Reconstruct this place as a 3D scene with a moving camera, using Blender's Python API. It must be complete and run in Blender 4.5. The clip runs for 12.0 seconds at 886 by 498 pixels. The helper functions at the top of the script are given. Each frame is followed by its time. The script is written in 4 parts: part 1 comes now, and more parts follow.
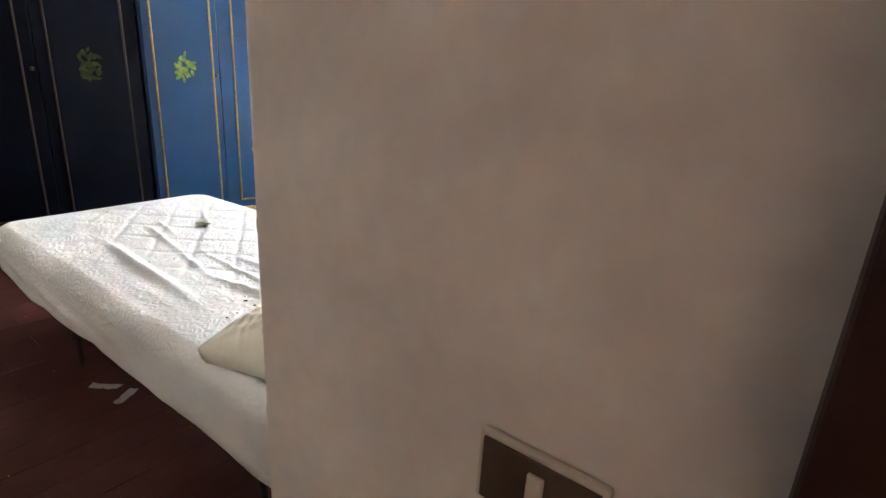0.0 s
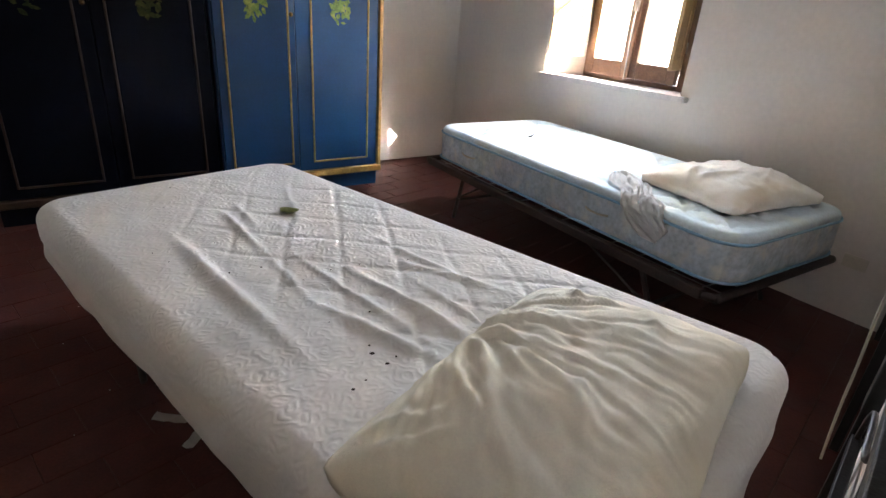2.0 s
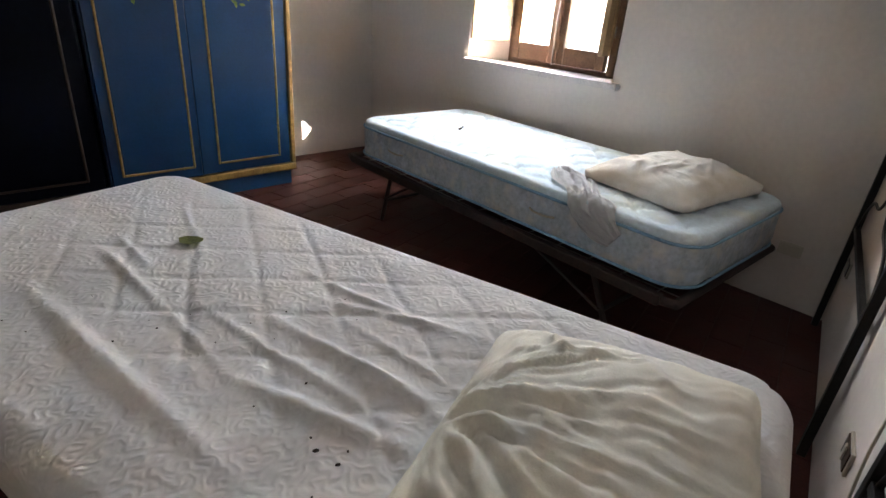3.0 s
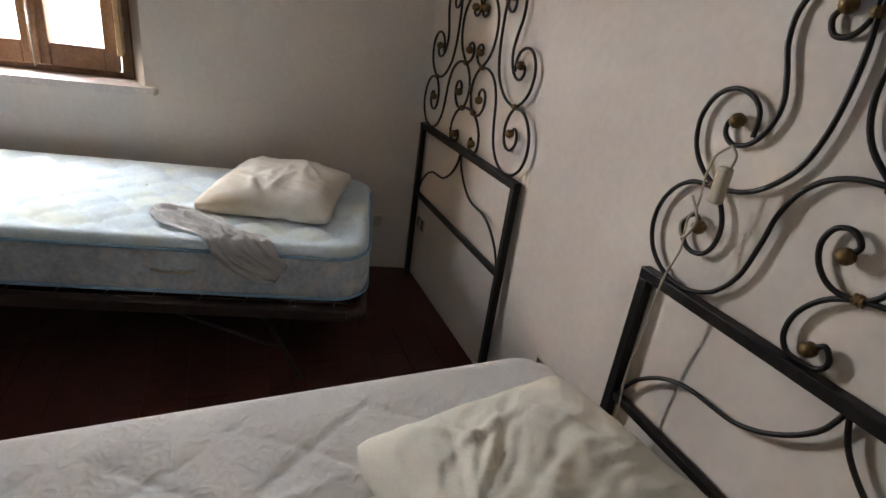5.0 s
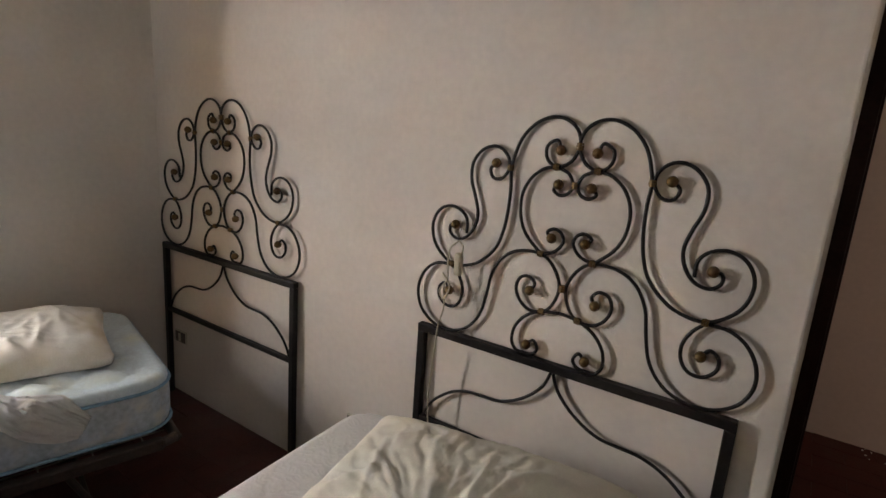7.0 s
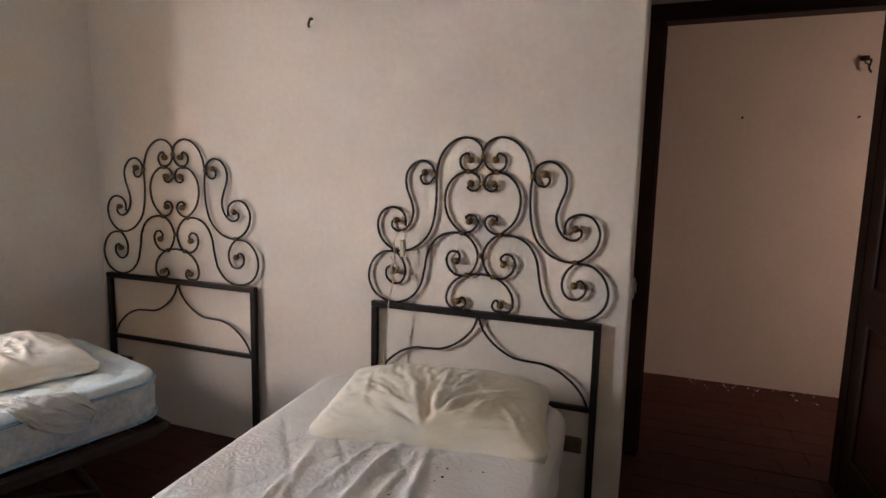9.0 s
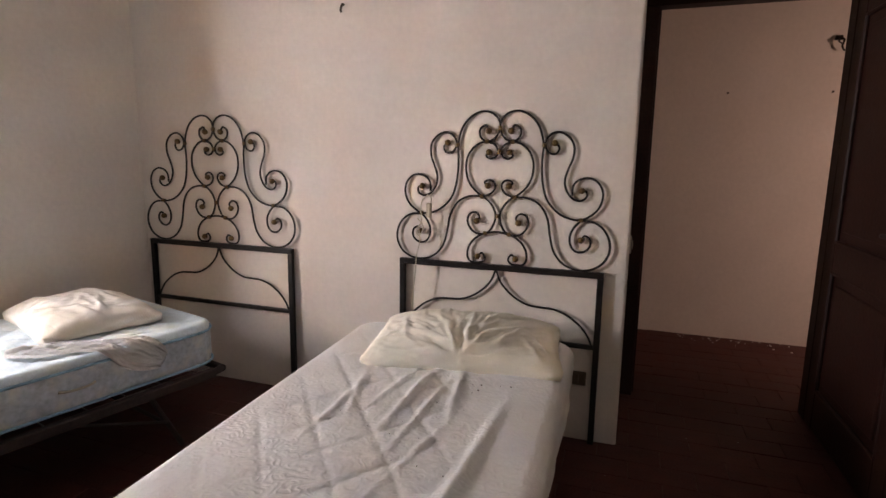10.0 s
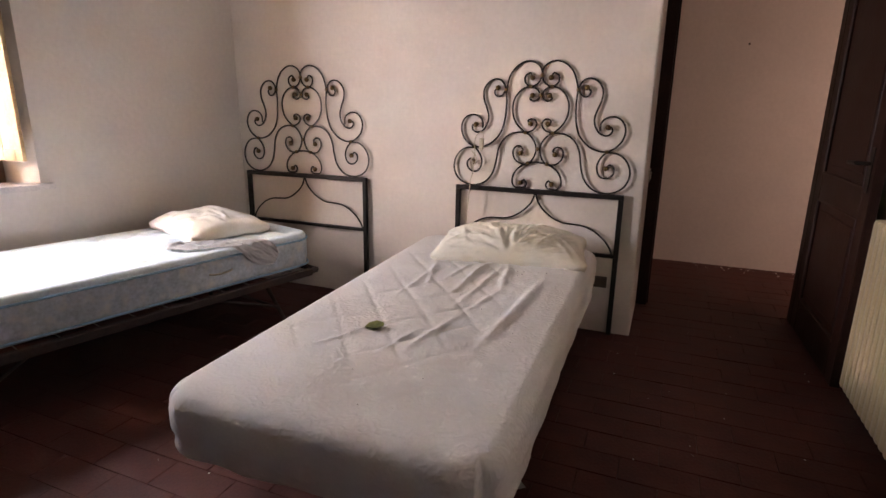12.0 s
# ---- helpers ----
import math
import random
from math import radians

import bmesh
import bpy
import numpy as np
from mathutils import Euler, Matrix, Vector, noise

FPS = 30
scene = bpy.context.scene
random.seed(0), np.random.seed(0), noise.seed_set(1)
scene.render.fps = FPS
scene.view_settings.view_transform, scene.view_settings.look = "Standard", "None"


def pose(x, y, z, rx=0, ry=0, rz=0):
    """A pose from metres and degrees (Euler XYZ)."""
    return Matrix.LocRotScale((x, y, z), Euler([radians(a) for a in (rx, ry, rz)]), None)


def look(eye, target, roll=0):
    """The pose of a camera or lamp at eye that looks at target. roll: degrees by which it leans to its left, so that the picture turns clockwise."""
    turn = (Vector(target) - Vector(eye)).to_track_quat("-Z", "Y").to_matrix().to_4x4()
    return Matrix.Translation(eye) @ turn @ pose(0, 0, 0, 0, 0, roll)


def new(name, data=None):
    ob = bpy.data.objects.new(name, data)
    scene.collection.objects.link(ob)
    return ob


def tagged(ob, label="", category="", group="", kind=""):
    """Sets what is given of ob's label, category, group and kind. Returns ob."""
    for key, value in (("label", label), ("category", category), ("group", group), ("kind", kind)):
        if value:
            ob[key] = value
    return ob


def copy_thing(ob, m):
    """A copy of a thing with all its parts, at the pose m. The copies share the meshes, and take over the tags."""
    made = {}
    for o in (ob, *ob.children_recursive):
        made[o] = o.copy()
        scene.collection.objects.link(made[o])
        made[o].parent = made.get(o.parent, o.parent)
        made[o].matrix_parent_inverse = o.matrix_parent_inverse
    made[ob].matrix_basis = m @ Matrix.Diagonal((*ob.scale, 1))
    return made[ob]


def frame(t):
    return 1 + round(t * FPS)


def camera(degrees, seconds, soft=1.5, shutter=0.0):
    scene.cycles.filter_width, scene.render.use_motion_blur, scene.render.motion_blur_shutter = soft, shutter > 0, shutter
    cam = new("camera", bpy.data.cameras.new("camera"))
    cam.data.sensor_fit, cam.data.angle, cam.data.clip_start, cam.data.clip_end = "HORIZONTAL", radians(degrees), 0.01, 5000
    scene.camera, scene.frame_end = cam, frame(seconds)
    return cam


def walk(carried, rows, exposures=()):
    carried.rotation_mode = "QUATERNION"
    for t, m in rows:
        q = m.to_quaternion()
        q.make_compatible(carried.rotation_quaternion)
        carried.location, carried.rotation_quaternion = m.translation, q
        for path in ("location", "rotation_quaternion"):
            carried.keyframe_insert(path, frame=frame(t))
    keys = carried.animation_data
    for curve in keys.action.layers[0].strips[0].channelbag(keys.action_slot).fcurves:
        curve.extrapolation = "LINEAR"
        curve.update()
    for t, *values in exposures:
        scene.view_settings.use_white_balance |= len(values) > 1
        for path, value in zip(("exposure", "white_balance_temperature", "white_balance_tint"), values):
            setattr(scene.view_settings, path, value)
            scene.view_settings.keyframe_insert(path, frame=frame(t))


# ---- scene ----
cam = camera(78.7, 12.0)
PATH = [
    (0, (3.164, 0.59, 1.245), (1.659, -0.569, 0.618), 3.4),
    (0.5, (3.134, 0.412, 1.199), (1.734, -0.846, 0.521), 3.3),
    (1, (3.106, 0.247, 1.187), (1.738, -1.012, 0.449), 3.9),
    (1.5, (3.054, 0.089, 1.179), (1.696, -1.158, 0.402), 4.3),
    (2, (2.938, -0.077, 1.204), (1.579, -1.304, 0.398), 4.3),
    (2.5, (2.851, -0.175, 1.197), (1.43, -1.327, 0.388), 4.2),
    (2.7, (2.82, -0.223, 1.202), (1.363, -1.32, 0.381), 4.2),
    (4.3, (2.615, -0.736, 1.257), (0.812, -0.732, 0.392), 7.9),
    (4.5, (2.607, -0.792, 1.268), (0.809, -0.581, 0.417), 7.4),
    (5, (2.592, -0.937, 1.304), (0.905, -0.197, 0.526), 7.6),
    (5.5, (2.653, -1.045, 1.371), (1.16, 0.073, 0.65), 7.0),
    (6, (2.736, -1.182, 1.411), (1.38, 0.146, 0.78), 7.0),
    (6.5, (2.767, -1.319, 1.475), (1.538, 0.164, 0.937), 5.7),
    (7, (2.736, -1.472, 1.505), (1.658, 0.152, 1.057), 3.9),
    (7.2, (2.741, -1.534, 1.523), (1.747, 0.152, 1.11), 3.4),
    (8.8, (2.84, -2.083, 1.396), (2.145, -0.226, 1.14), 1.2),
    (9, (2.812, -2.152, 1.387), (2.131, -0.29, 1.121), 1.1),
    (9.5, (2.759, -2.351, 1.359), (2.112, -0.483, 1.06), 0.9),
    (10, (2.781, -2.507, 1.341), (2.14, -0.643, 1.001), 0.7),
    (10.5, (2.833, -2.688, 1.343), (2.182, -0.837, 0.957), 0.5),
    (11, (2.85, -2.871, 1.322), (2.167, -1.039, 0.899), 0.4),
    (11.5, (2.876, -3.07, 1.302), (2.173, -1.254, 0.847), 0.5),
    (12, (2.897, -3.156, 1.28), (2.163, -1.364, 0.778), 0.8),
]
EXPOSURES = [(0.0, 6.88, 6500, 13), (0.5, 6.4, 6450, 13), (1.0, 6.3, 6350, 15), (1.5, 6.0, 6450, 16), (2.0, 5.68, 6500, 17), (2.7, 5.33, 6550, 17), (4.5, 4.88, 6800, 18), (6.5, 4.8, 7350, 19), (9.0, 5.12, 7300, 24), (12.0, 5.48, 7500, 31)]
walk(cam, [(t, look(eye, target, roll)) for t, eye, target, roll in PATH], EXPOSURES)

# ---- light ----
SKY_B = math.radians(12.0)          # the window side of the room stands turned by this angle
FB = Matrix.Rotation(-SKY_B, 4, "Z")  # u: away from the window wall, v: along it
sun_way = (FB.to_3x3() @ Vector((0.509, -1.0, -0.621))).normalized()
world = bpy.data.worlds.new("world")
scene.world = world
world.use_nodes = True
wn = world.node_tree
sky = wn.nodes.new("ShaderNodeTexSky")
sky.sky_type, sky.sun_disc = "NISHITA", False
sky.sun_elevation = math.asin(-sun_way.z)
sky.sun_rotation = math.atan2(-sun_way.x, -sun_way.y)
wn.links.new(sky.outputs[0], wn.nodes["Background"].inputs[0])
wn.nodes["Background"].inputs[1].default_value = 0.11
sun = new("sun", bpy.data.lights.new("sun", "SUN"))
sun.data.energy, sun.data.angle, sun.data.color = 5.0, math.radians(0.5), (1.0, 0.93, 0.82)
sun.matrix_world = look((0, 0, 8), Vector((0, 0, 8)) + sun_way)


def window_lamp(name, m, width, height, watts, colour):
    lamp = new(name, bpy.data.lights.new(name, "AREA"))
    lamp.data.shape, lamp.data.size, lamp.data.size_y = "RECTANGLE", width, height
    lamp.data.energy, lamp.data.color = watts, colour
    lamp.matrix_world = m
    return lamp


# sky light in the room's window and in the hall's side window
window_lamp("window_light", FB @ look((-0.245, -2.03, 1.42), (0.33, -1.10, 1.05)), 0.15, 0.9, 1.6, (0.82, 0.92, 1.0))
window_lamp("hall_light", look((5.36, 0.52, 1.45), (3.3, 1.15, 0.5)), 0.16, 0.7, 0.42, (1.0, 0.77, 0.65))


# ---- materials ----
def mat(name, colour, rough=0.6, metal=0.0, vary=0.15, scale=6.0, fine=90.0, bump=0.15, bump_scale=120.0, tint=None, tint_amount=0.0, tint_scale=1.5, spec=0.5, island=0.0, coat=0.0, rough_vary=0.1):
    m = bpy.data.materials.new(name)
    m.use_nodes = True
    nt = m.node_tree
    b = nt.nodes["Principled BSDF"]
    L = nt.links.new
    tc = nt.nodes.new("ShaderNodeTexCoord")
    n1 = nt.nodes.new("ShaderNodeTexNoise")
    n1.inputs["Scale"].default_value, n1.inputs["Detail"].default_value = scale, 6.0
    n2 = nt.nodes.new("ShaderNodeTexNoise")
    n2.inputs["Scale"].default_value, n2.inputs["Detail"].default_value = fine, 4.0
    L(tc.outputs["Object"], n1.inputs["Vector"])
    L(tc.outputs["Object"], n2.inputs["Vector"])
    add = nt.nodes.new("ShaderNodeMath")
    add.operation = "ADD"
    L(n1.outputs["Fac"], add.inputs[0])
    L(n2.outputs["Fac"], add.inputs[1])
    rng = nt.nodes.new("ShaderNodeMapRange")
    rng.inputs["From Min"].default_value, rng.inputs["From Max"].default_value = 0.7, 1.3
    rng.inputs["To Min"].default_value, rng.inputs["To Max"].default_value = 1 - vary, 1 + vary
    L(add.outputs[0], rng.inputs["Value"])
    mul = nt.nodes.new("ShaderNodeVectorMath")
    mul.operation = "SCALE"
    mul.inputs[0].default_value = colour
    L(rng.outputs[0], mul.inputs["Scale"])
    out = mul.outputs[0]
    if island:
        oi = nt.nodes.new("ShaderNodeObjectInfo")
        r2 = nt.nodes.new("ShaderNodeMapRange")
        r2.inputs["To Min"].default_value, r2.inputs["To Max"].default_value = 1 - island, 1 + island
        L(oi.outputs["Random"], r2.inputs["Value"])
        m2 = nt.nodes.new("ShaderNodeVectorMath")
        m2.operation = "SCALE"
        L(out, m2.inputs[0])
        L(r2.outputs[0], m2.inputs["Scale"])
        out = m2.outputs[0]
    if tint:
        n3 = nt.nodes.new("ShaderNodeTexNoise")
        n3.inputs["Scale"].default_value, n3.inputs["Detail"].default_value = tint_scale, 5.0
        L(tc.outputs["Object"], n3.inputs["Vector"])
        r3 = nt.nodes.new("ShaderNodeMapRange")
        r3.inputs["From Min"].default_value, r3.inputs["From Max"].default_value = 0.5, 0.72
        r3.inputs["To Max"].default_value = tint_amount
        L(n3.outputs["Fac"], r3.inputs["Value"])
        mx = nt.nodes.new("ShaderNodeMix")
        mx.data_type = "RGBA"
        L(r3.outputs[0], mx.inputs["Factor"])
        L(out, mx.inputs["A"])
        mx.inputs["B"].default_value = (*tint, 1)
        out = mx.outputs["Result"]
    L(out, b.inputs["Base Color"])
    b.inputs["Metallic"].default_value = metal
    b.inputs["Specular IOR Level"].default_value = spec
    b.inputs["Coat Weight"].default_value = coat
    rr = nt.nodes.new("ShaderNodeMapRange")
    rr.inputs["To Min"].default_value, rr.inputs["To Max"].default_value = max(0.03, rough - rough_vary), min(1.0, rough + rough_vary)
    L(n1.outputs["Fac"], rr.inputs["Value"])
    L(rr.outputs[0], b.inputs["Roughness"])
    if bump:
        nb = nt.nodes.new("ShaderNodeTexNoise")
        nb.inputs["Scale"].default_value, nb.inputs["Detail"].default_value = bump_scale, 5.0
        L(tc.outputs["Object"], nb.inputs["Vector"])
        bp = nt.nodes.new("ShaderNodeBump")
        bp.inputs["Strength"].default_value, bp.inputs["Distance"].default_value = bump, 0.01
        L(nb.outputs["Fac"], bp.inputs["Height"])
        L(bp.outputs[0], b.inputs["Normal"])
    return m


PLASTER = mat("plaster", (0.69, 0.625, 0.565), 0.9, vary=0.05, scale=2.2, fine=40, bump=0.12, bump_scale=28, tint=(0.58, 0.53, 0.46), tint_amount=0.35, tint_scale=0.9, spec=0.2)
CEILING = mat("ceiling_paint", (0.72, 0.70, 0.66), 0.95, vary=0.05, bump=0.1, bump_scale=30, spec=0.2)
TERRACOTTA = mat("terracotta", (0.072, 0.019, 0.0145), 0.60, vary=0.28, scale=9, fine=120, bump=0.18, bump_scale=60, tint=(0.085, 0.036, 0.029), tint_amount=0.6, tint_scale=3.0, island=0.08, spec=0.24)
GROUT = mat("grout", (0.064, 0.019, 0.015), 0.9, vary=0.2, bump=0.3)
DARK_WOOD = mat("dark_wood", (0.030, 0.010, 0.007), 0.5, vary=0.35, scale=5, fine=60, bump=0.1, bump_scale=50, spec=0.22)
WINDOW_WOOD = mat("window_wood", (0.20, 0.115, 0.065), 0.5, vary=0.3, scale=12, fine=80, bump=0.15, tint=(0.14, 0.06, 0.03), tint_amount=0.6, tint_scale=5)
SHUTTER_WOOD = mat("shutter_wood", (0.54, 0.37, 0.20), 0.5, vary=0.2, scale=8, fine=60, bump=0.1)
MARBLE = mat("marble", (0.62, 0.56, 0.52), 0.5, vary=0.15, scale=14, bump=0.1)
IRON = mat("black_iron", (0.011, 0.009, 0.008), 0.42, vary=0.3, scale=30, bump=0.1, spec=0.25)
RUST_IRON = mat("brown_iron", (0.035, 0.02, 0.015), 0.6, vary=0.4, scale=25, bump=0.2)
BRASS = mat("aged_brass", (0.16, 0.10, 0.038), 0.52, metal=0.7, vary=0.35, scale=60, bump=0.2, tint=(0.10, 0.05, 0.03), tint_amount=0.8, tint_scale=30)
BLUE = mat("blue_paint", (0.006, 0.044, 0.125), 0.34, vary=0.12, scale=7, fine=80, bump=0.03, bump_scale=60, rough_vary=0.04)
# dark navy paint, deepened by the shade on the left wardrobe
SHADED_NAVY = mat("shaded_navy_paint", (0.002, 0.003, 0.007), 0.48, vary=0.3, scale=4, fine=50, bump=0.06, bump_scale=40, spec=0.07)
GOLD = mat("gold_paint", (0.42, 0.25, 0.075), 0.45, metal=0.2, vary=0.3, scale=40, bump=0.1, tint=(0.2, 0.1, 0.04), tint_amount=0.6, tint_scale=12)
# the gilt once more, with the left wardrobe's shade in its colour
SHADED_GOLD = mat("shaded_gold_paint", (0.040, 0.020, 0.010), 0.5, metal=0.1, vary=0.35, scale=30, bump=0.1)
GREEN = mat("painted_green", (0.16, 0.225, 0.04), 0.6, vary=0.5, scale=40, bump=0.0, tint=(0.45, 0.42, 0.08), tint_amount=0.8, tint_scale=30)
# the sprig green once more, dimmed to stand in for shade
SHADED_GREEN = mat("shaded_green", (0.026, 0.036, 0.008), 0.7, vary=0.5, scale=40, bump=0.0, tint=(0.10, 0.09, 0.02), tint_amount=0.7, tint_scale=30, spec=0.2)
CREAM = mat("cream_enamel", (0.50, 0.41, 0.26), 0.38, vary=0.08, scale=6, bump=0.05)
PILLOW = mat("pillow_cotton", (0.75, 0.715, 0.62), 0.9, vary=0.06, scale=5, fine=200, bump=0.1, bump_scale=400, tint=(0.70, 0.58, 0.36), tint_amount=0.35, tint_scale=3, spec=0.15)
WHITE_CLOTH = mat("white_cloth", (0.80, 0.79, 0.77), 0.9, vary=0.05, bump=0.12, bump_scale=300, spec=0.15)
STAINED_PILLOW = mat("stained_pillow", (0.86, 0.83, 0.77), 0.9, vary=0.07, scale=5, fine=200, bump=0.1, bump_scale=400, tint=(0.58, 0.45, 0.25), tint_amount=0.5, tint_scale=4, spec=0.15)
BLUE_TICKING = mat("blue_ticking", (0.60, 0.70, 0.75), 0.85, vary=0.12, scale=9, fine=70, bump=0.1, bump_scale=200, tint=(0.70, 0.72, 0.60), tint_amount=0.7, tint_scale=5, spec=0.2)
# side ticking, its colour lowered for the shade on the side away from the window
TICKING_SIDE = mat("shaded_floral_ticking", (0.43, 0.48, 0.52), 0.85, vary=0.22, scale=22, fine=60, bump=0.1, bump_scale=200, tint=(0.62, 0.60, 0.52), tint_amount=0.8, tint_scale=14, spec=0.2)
PIPING = mat("blue_piping", (0.22, 0.38, 0.52), 0.8, bump=0.1)
BEIGE_PLASTIC = mat("beige_plastic", (0.55, 0.50, 0.40), 0.45, vary=0.06, bump=0.0)
BROWN_PLASTIC = mat("brown_plastic", (0.07, 0.045, 0.03), 0.35, vary=0.1, bump=0.0)
CORD = mat("ivory_cord", (0.46, 0.41, 0.31), 0.6, vary=0.1, bump=0.0)
PAPER = mat("paper", (0.68, 0.66, 0.62), 0.9, vary=0.1, bump=0.1)
LEAF = mat("dry_leaf", (0.20, 0.22, 0.07), 0.7, vary=0.3, scale=30, bump=0.2)
DIRT = mat("dirt", (0.035, 0.022, 0.015), 0.9, vary=0.3, bump=0.2)
STEEL = mat("dull_steel", (0.35, 0.33, 0.30), 0.45, metal=0.8, vary=0.2, bump=0.05)
OUTSIDE = mat("outdoor_ground", (0.30, 0.27, 0.20), 0.95, vary=0.3, scale=0.5, bump=0.2)
OUT_WALL = mat("outer_render", (0.55, 0.50, 0.42), 0.95, vary=0.15, scale=1.5, bump=0.2)


def quilt_material():
    """White cotton cover, stitched in small wandering lines."""
    m = mat("quilted_cotton", (0.69, 0.675, 0.66), 0.92, vary=0.05, scale=4, fine=160, bump=0.0, tint=(0.55, 0.51, 0.46), tint_amount=0.30, tint_scale=3.5, spec=0.12)
    nt = m.node_tree
    tc = nt.nodes.new("ShaderNodeTexCoord")
    warp = nt.nodes.new("ShaderNodeTexNoise")
    warp.inputs["Scale"].default_value = 22
    sc = nt.nodes.new("ShaderNodeVectorMath")
    sc.operation = "MULTIPLY_ADD"
    sc.inputs[1].default_value = (0.02, 0.02, 0.02)
    nt.links.new(tc.outputs["Object"], warp.inputs["Vector"])
    nt.links.new(warp.outputs["Color"], sc.inputs[0])
    nt.links.new(tc.outputs["Object"], sc.inputs[2])
    lines = nt.nodes.new("ShaderNodeTexNoise")
    lines.inputs["Scale"].default_value, lines.inputs["Detail"].default_value = 44, 0.0
    nt.links.new(sc.outputs[0], lines.inputs["Vector"])
    times = nt.nodes.new("ShaderNodeMath")
    times.operation = "MULTIPLY"
    times.inputs[1].default_value = 14.0
    nt.links.new(lines.outputs["Fac"], times.inputs[0])
    wave = nt.nodes.new("ShaderNodeMath")
    wave.operation = "SINE"
    nt.links.new(times.outputs[0], wave.inputs[0])
    bp = nt.nodes.new("ShaderNodeBump")
    bp.inputs["Strength"].default_value, bp.inputs["Distance"].default_value = 0.23, 0.0020
    nt.links.new(wave.outputs[0], bp.inputs["Height"])
    nt.links.new(bp.outputs[0], nt.nodes["Principled BSDF"].inputs["Normal"])
    return m


QUILT = quilt_material()


def glass_material():
    m = bpy.data.materials.new("window_glass")
    m.use_nodes = True
    b = m.node_tree.nodes["Principled BSDF"]
    b.inputs["Base Color"].default_value = (0.95, 0.97, 0.96, 1)
    b.inputs["Transmission Weight"].default_value = 1.0
    b.inputs["Roughness"].default_value = 0.02
    b.inputs["IOR"].default_value = 1.45
    return m


GLASS = glass_material()


# ---- mesh helpers ----
def mesh_from(name, bm, material, smooth=False):
    me = bpy.data.meshes.new(name)
    bm.normal_update()
    bm.to_mesh(me)
    bm.free()
    if material:
        me.materials.append(material)
    if smooth:
        for p in me.polygons:
            p.use_smooth = True
    return me


def part(name, bm, material, parent=None, label="", smooth=False):
    ob = new(name, mesh_from(name, bm, material, smooth))
    if parent:
        ob.parent = parent
    if label:
        ob["label"] = label
    return ob


def box(bm, lo, hi, bevel=0.0, m=None):
    lo, hi = Vector(lo), Vector(hi)
    c, s = (lo + hi) / 2, hi - lo
    made = bmesh.ops.create_cube(bm, size=1.0, matrix=Matrix.Translation(c) @ Matrix.Diagonal((*s, 1)))
    vs = made["verts"]
    if bevel:
        es = list({e for v in vs for e in v.link_edges})
        r = bmesh.ops.bevel(bm, geom=es, offset=bevel, segments=2, affect="EDGES", profile=0.5)
        vs = list({v for f in r["faces"] for v in f.verts} | {v for v in vs if v.is_valid})
    if m is not None:
        bmesh.ops.transform(bm, matrix=m, verts=vs)
    return bm


def boxes(*items, bevel=0.0, m=None):
    bm = bmesh.new()
    for lo, hi in items:
        box(bm, lo, hi, bevel, m)
    return bm


def prism(bm, outline, z0, z1):
    """A straight-walled solid over an outline of (x, y), given anticlockwise."""
    a = [bm.verts.new((x, y, z0)) for x, y in outline]
    b = [bm.verts.new((x, y, z1)) for x, y in outline]
    bm.faces.new(a[::-1])
    bm.faces.new(b)
    n = len(a)
    for i in range(n):
        bm.faces.new((a[i], a[(i + 1) % n], b[(i + 1) % n], b[i]))
    return bm


def smooth_path(pts, steps=6, closed=False):
    """Points along a rounded line through pts."""
    pts = [Vector(p) for p in pts]
    out = []
    n = len(pts)
    for i in range(n - 1):
        p0, p1, p2, p3 = pts[max(i - 1, 0)], pts[i], pts[i + 1], pts[min(i + 2, n - 1)]
        for k in range(steps):
            t = k / steps
            out.append(0.5 * (2 * p1 + (p2 - p0) * t + (2 * p0 - 5 * p1 + 4 * p2 - p3) * t * t + (3 * p1 - p0 - 3 * p2 + p3) * t ** 3))
    out.append(pts[-1])
    return out


def tube(bm, pts, r, sides=8):
    """A round bar along pts. r: its radius, or a function of the way along, 0 to 1."""
    pts = [Vector(p) for p in pts]
    rings, side = [], None
    for i, p in enumerate(pts):
        d = (pts[min(i + 1, len(pts) - 1)] - pts[max(i - 1, 0)]).normalized()
        if side is None:
            side = d.orthogonal().normalized()
        side = (side - d * side.dot(d)).normalized()
        up = d.cross(side)
        rad = r(i / (len(pts) - 1)) if callable(r) else r
        rings.append([bm.verts.new(p + rad * (math.cos(a) * side + math.sin(a) * up)) for a in [2 * math.pi * k / sides for k in range(sides)]])
    for a, b in zip(rings, rings[1:]):
        for k in range(sides):
            bm.faces.new((a[k], a[(k + 1) % sides], b[(k + 1) % sides], b[k]))
    bm.faces.new(rings[0][::-1])
    bm.faces.new(rings[-1])
    return bm


def ball(bm, c, r, squash=(1, 1, 1), u=10, v=7):
    bmesh.ops.create_uvsphere(bm, u_segments=u, v_segments=v, radius=r, matrix=Matrix.Translation(c) @ Matrix.Diagonal((*squash, 1)))
    return bm


